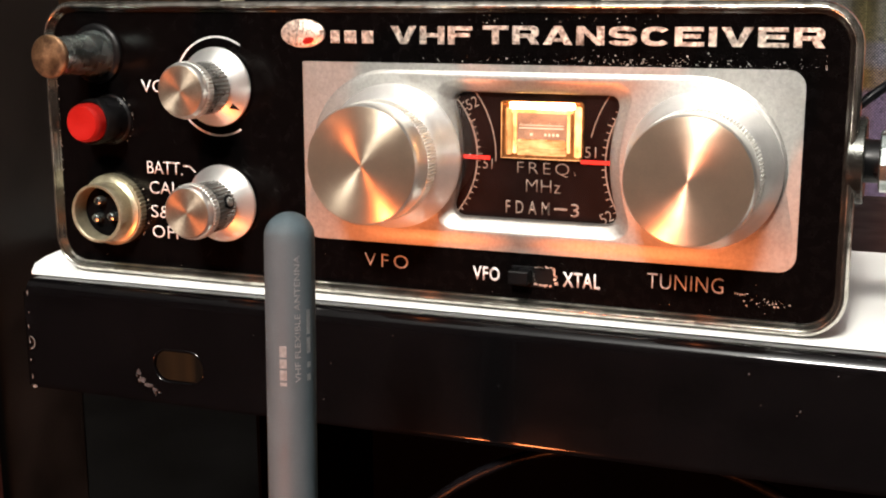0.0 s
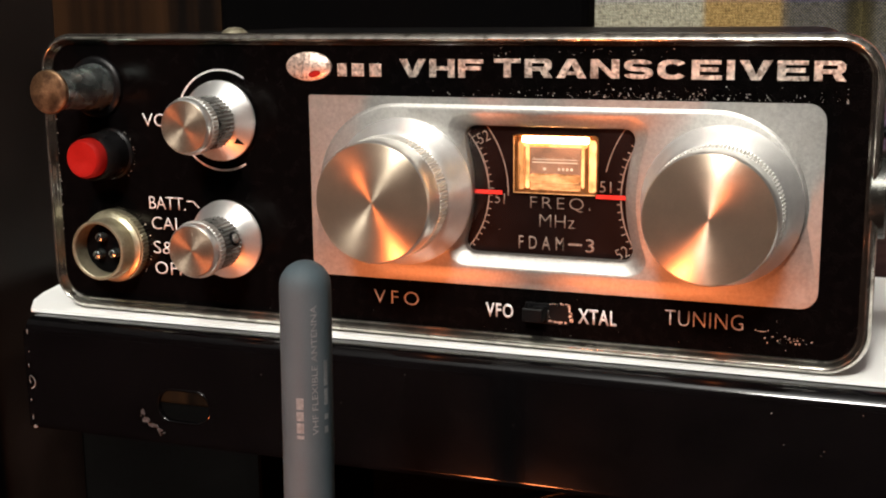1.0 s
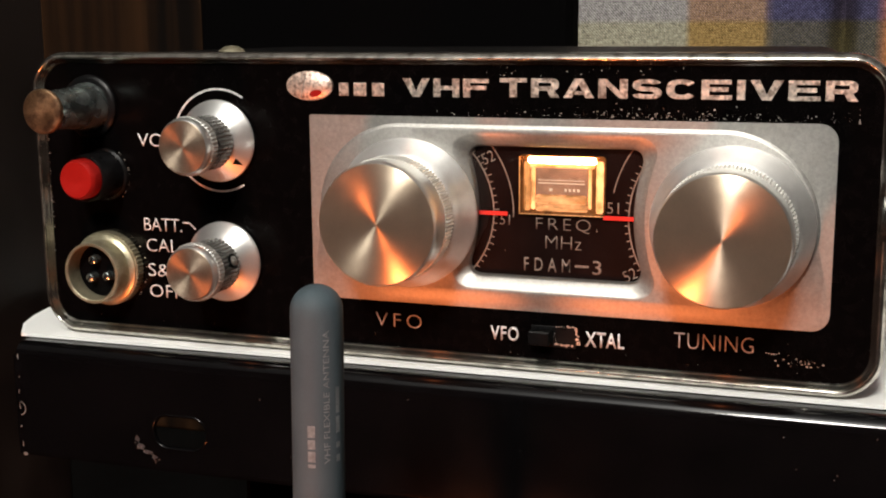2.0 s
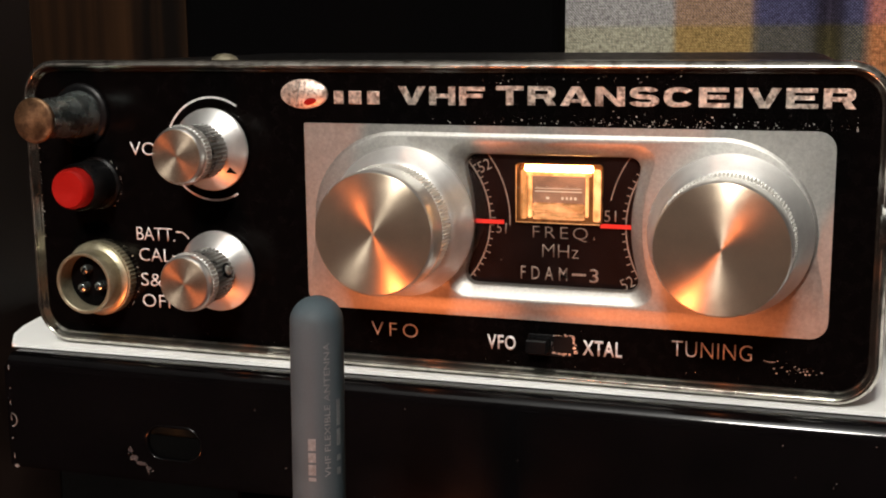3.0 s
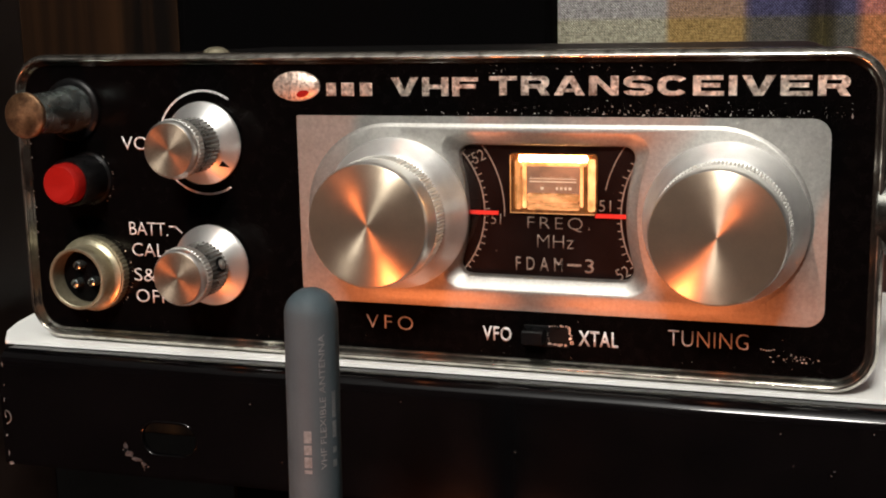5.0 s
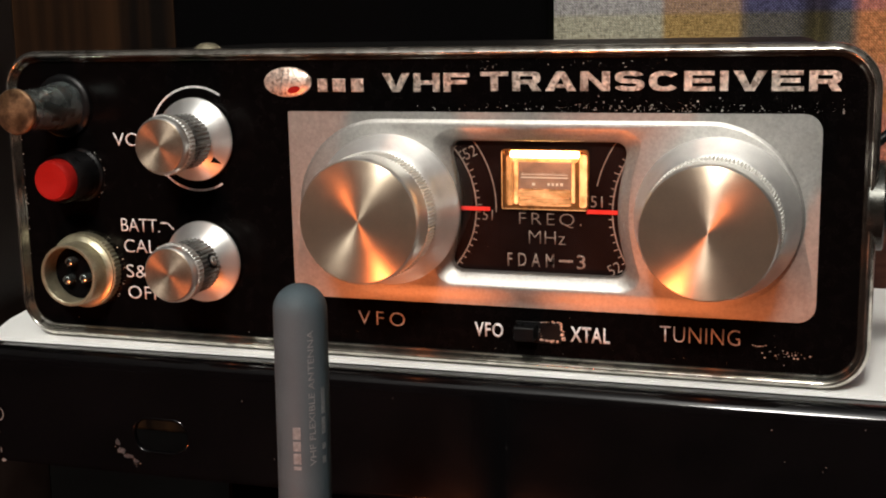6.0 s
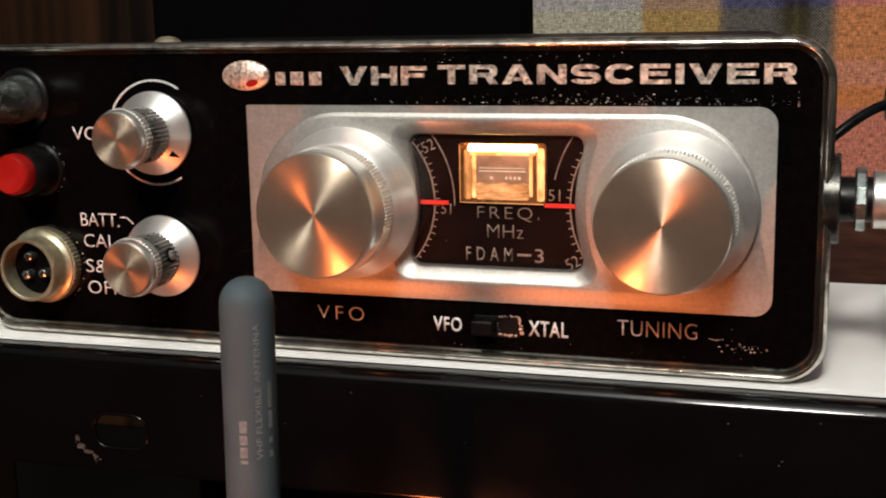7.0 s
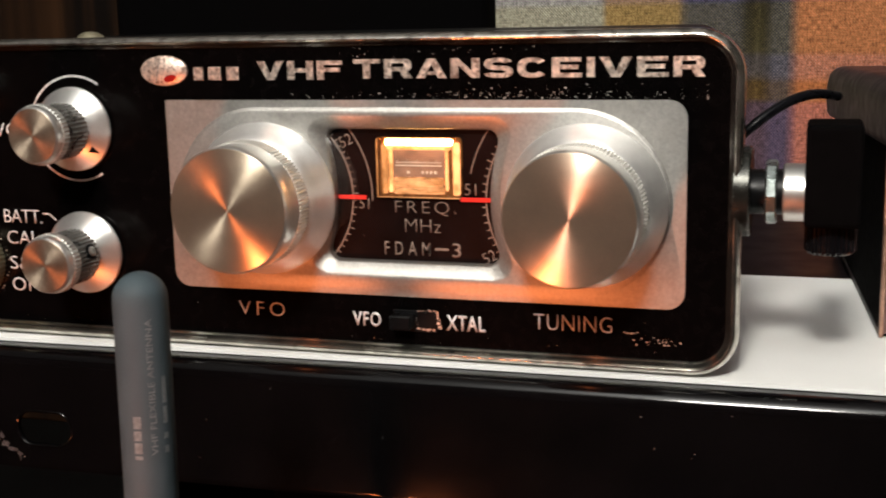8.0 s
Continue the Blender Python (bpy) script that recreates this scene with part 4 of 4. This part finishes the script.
part("sleeve", along_x(105.2, CZ, CY, [(0, 0), (5.3, 0), (5.6, -0.3), (5.6, -4.4), (0, -4.4)]), CAPSIDE, plug, smooth=35)
part("elbow_block", box(109.2, 119.5, -1.5, 14, 32.5, 51.8, 0.9, 3), BLACKBOX, plug, "black moulded elbow block")
own = lathe(0, 0, [(0, 0), (4.2, 0), (4.9, -0.6), (4.9, -5.8), (4.4, -6.4), (0, -6.4)], flutes=28, depth=0.45, fluted=(2, 3))
bmesh.ops.transform(own, matrix=Matrix.Translation((114.2, 6, 26.6)) @ Matrix.Rotation(radians(-90), 4, "X"), verts=own.verts)
part("ribbed_ring", own, GLOSSBLACK, plug, "black ribbed ring")

box_dev = thing("black_instrument", 150, 90, 0, "black instrument case with rounded top rail and reddish front edge", "device")
TURN = Matrix.Translation((125.6, 38.7, 0.2)) @ Matrix.Rotation(radians(4.4), 4, "Z")


def set_at(bm, m=TURN):
    bmesh.ops.transform(bm, matrix=m, verts=bm.verts)
    return bm


part("body", set_at(box(0, 62, 0, 118, 1.4, 44, 1.2, 2)), BLACKBOX, box_dev)
part("top_rail", set_at(loft([[(x, y, z) for x, z in outline(-1.6, 64, low, high, (3.0, 5.0, 3.0, 3.0), 6)] for y, low, high in ((-14, 44.5, 57.0), (-13, 43.5, 57.6), (60, 41.0, 56.4), (138, 37.5, 54.0), (141, 40.0, 52.0))], True, True)), RAIL, box_dev, "rounded black top rail", smooth=40)
part("front_plate", set_at(box(0.7, 61, -1.2, 0.1, 2.4, 41, 0.4)), PLUM, box_dev, "dull reddish front plate")
# thin tinted strip draws the orange reflection along the front corner
part("corner_strip", set_at(box(-0.25, 0.65, -1.5, 0.2, 1.8, 43, 0.25)), CORNERGLINT, box_dev, "orange reflection drawn as a strip along the corner edge")
part("bottom_strip", set_at(box(-0.2, 0.2, 0.3, 110, 1.7, 3.0, 0.15)), RAIL, box_dev)
wire = thing("thin_wire", 100, 22, 40, "thin black wire arching between the two cases", "wire")
wp = []
for i in range(25):
    u = i / 24
    wp.append((94.5 + 20.5 * u, 18 + 18 * u * u, 45.5 + 10.0 * math.sin(math.pi * (0.02 + 0.62 * u))))
part("cord", tube(wp, 1.05, 10), CABLE, wire, smooth=True)

# ---- rubber aerial standing before the set ----
aerial = thing("rubber_aerial", 6.5, -70, -190, "grey rubber whip aerial with rounded tip and pale print", "aerial")
AX, AY, AR = 8.4, -70.0, 4.38
prof = [(0, -190), (5.6, -190), (5.6, -176), (4.5, -174), (AR + 0.12, -120), (AR, 29.0)]
for i in range(1, 11):
    a = radians(9 * i)
    prof.append((AR * math.cos(a) if i < 10 else 0, 30.0 + AR * math.sin(a)))
whip = part("whip", turned(prof, Matrix.Translation((AX, AY, 0)), 48), RUBBER, aerial, smooth=40)
whip.data.transform(Matrix.Translation((0.0, 0, 0)) @ Matrix.Shear("XY", 4, (0.012, 0)))


def wrap(bm, angle, lift=0.04):
    """Turns flat words (x along the whip, z across it) round the whip; angle is the middle, from -y towards +x."""
    for v in bm.verts:
        h, off, out = v.co.x, v.co.z, -v.co.y
        a = radians(angle) - off / AR
        rr = AR + lift + out
        v.co = (AX + rr * math.sin(a) + 0.012 * h, AY - rr * math.cos(a), h)
    return bm


part("lettering", wrap(lettering("VHF FLEXIBLE ANTENNA", 5.0, 27.5, -0.5, 0.5, 0, 0.0, 1.0, 0.03), 44), RUBBERTEXT, whip)
for a, b in ((5.0, 6.2), (7.4, 8.4), (10.0, 12.8), (13.4, 17.8)):
    bar = bmesh.new()
    stroke(a, 0, b, 0, 0.8, 0, 0.03, bar)
    part("print_bar", wrap(bar, 72), RUBBERTEXT, whip)
bar = bmesh.new()
for a, b in ((4.4, 5.0), (5.4, 7.2), (7.6, 9.2), (9.6, 11.6)):
    stroke(a, 0, b, 0, 1.25, 0, 0.03, bar)
part("print_bar", wrap(bar, 10), RUBBERTEXT, whip, "plain pale bars")

part("top_sheet", box(-103.5, 329.5, 97.6, 211.5, -1.4, -1.1), TOPSHEET, shelf, "dull black top of the shelf")
part("back_panel", box(-104.2, 330.0, 208.5, 211.5, -191.7, -3.2, 0.5), BLACKBOX, shelf, "black rear sheet under the shelf")
# the shelf stands a degree askew to the set
shelf.rotation_euler.z = radians(1.0)
shelf.location = (0.0018, 0.1457, -0.1882)

# ---- what stands behind ----
cabinet = thing("wooden_cabinet", -300, 480, -190, "dark wooden cabinet side with upright grain", "cabinet")
part("side_panel", box(-560, -287, 430, 560, -190, 380, 2), WOOD, cabinet)
speaker = thing("black_case", -150, 440, -190, "plain black case behind the transceiver", "case")
part("casing", box(-286, -60.0, 400, 540, -190, 330, 6, 3), BLACKBOX, speaker)


def cloth_sheet():
    bm = bmesh.new()
    uv = bm.loops.layers.uv.new("cloth")
    nx, nz = 220, 20
    grid, where = [], {}
    for j in range(nz + 1):
        row = []
        for i in range(nx + 1):
            s, z = -120 + 520 * i / nx, -188 + 580 * j / nz
            deep = min(1.0, max(0.0, (z - 10) / 50))
            fold = 24 * deep * math.exp(-((s - 78) / 6) ** 2)
            wave = 3.0 * math.sin(s / 38) + 2.0 * math.sin(s / 17 + 1.3 + z / 90)
            v = bm.verts.new((s, 425 + wave + fold, z))
            where[v] = (s * K, z * K)
            row.append(v)
        grid.append(row)
    for j in range(nz):
        for i in range(nx):
            f = bm.faces.new((grid[j][i], grid[j][i + 1], grid[j + 1][i + 1], grid[j + 1][i]))
            for lp in f.loops:
                lp[uv].uv = where[lp.vert]
    return bm


curtain = thing("plaid_cloth", 140, 425, -190, "hanging plaid cotton cloth in lavender, ochre, navy and orange", "cloth")
sheet = part("cloth", cloth_sheet(), PLAID, curtain, smooth=True)
solid = sheet.modifiers.new("thickness", "SOLIDIFY")
solid.thickness = 0.001
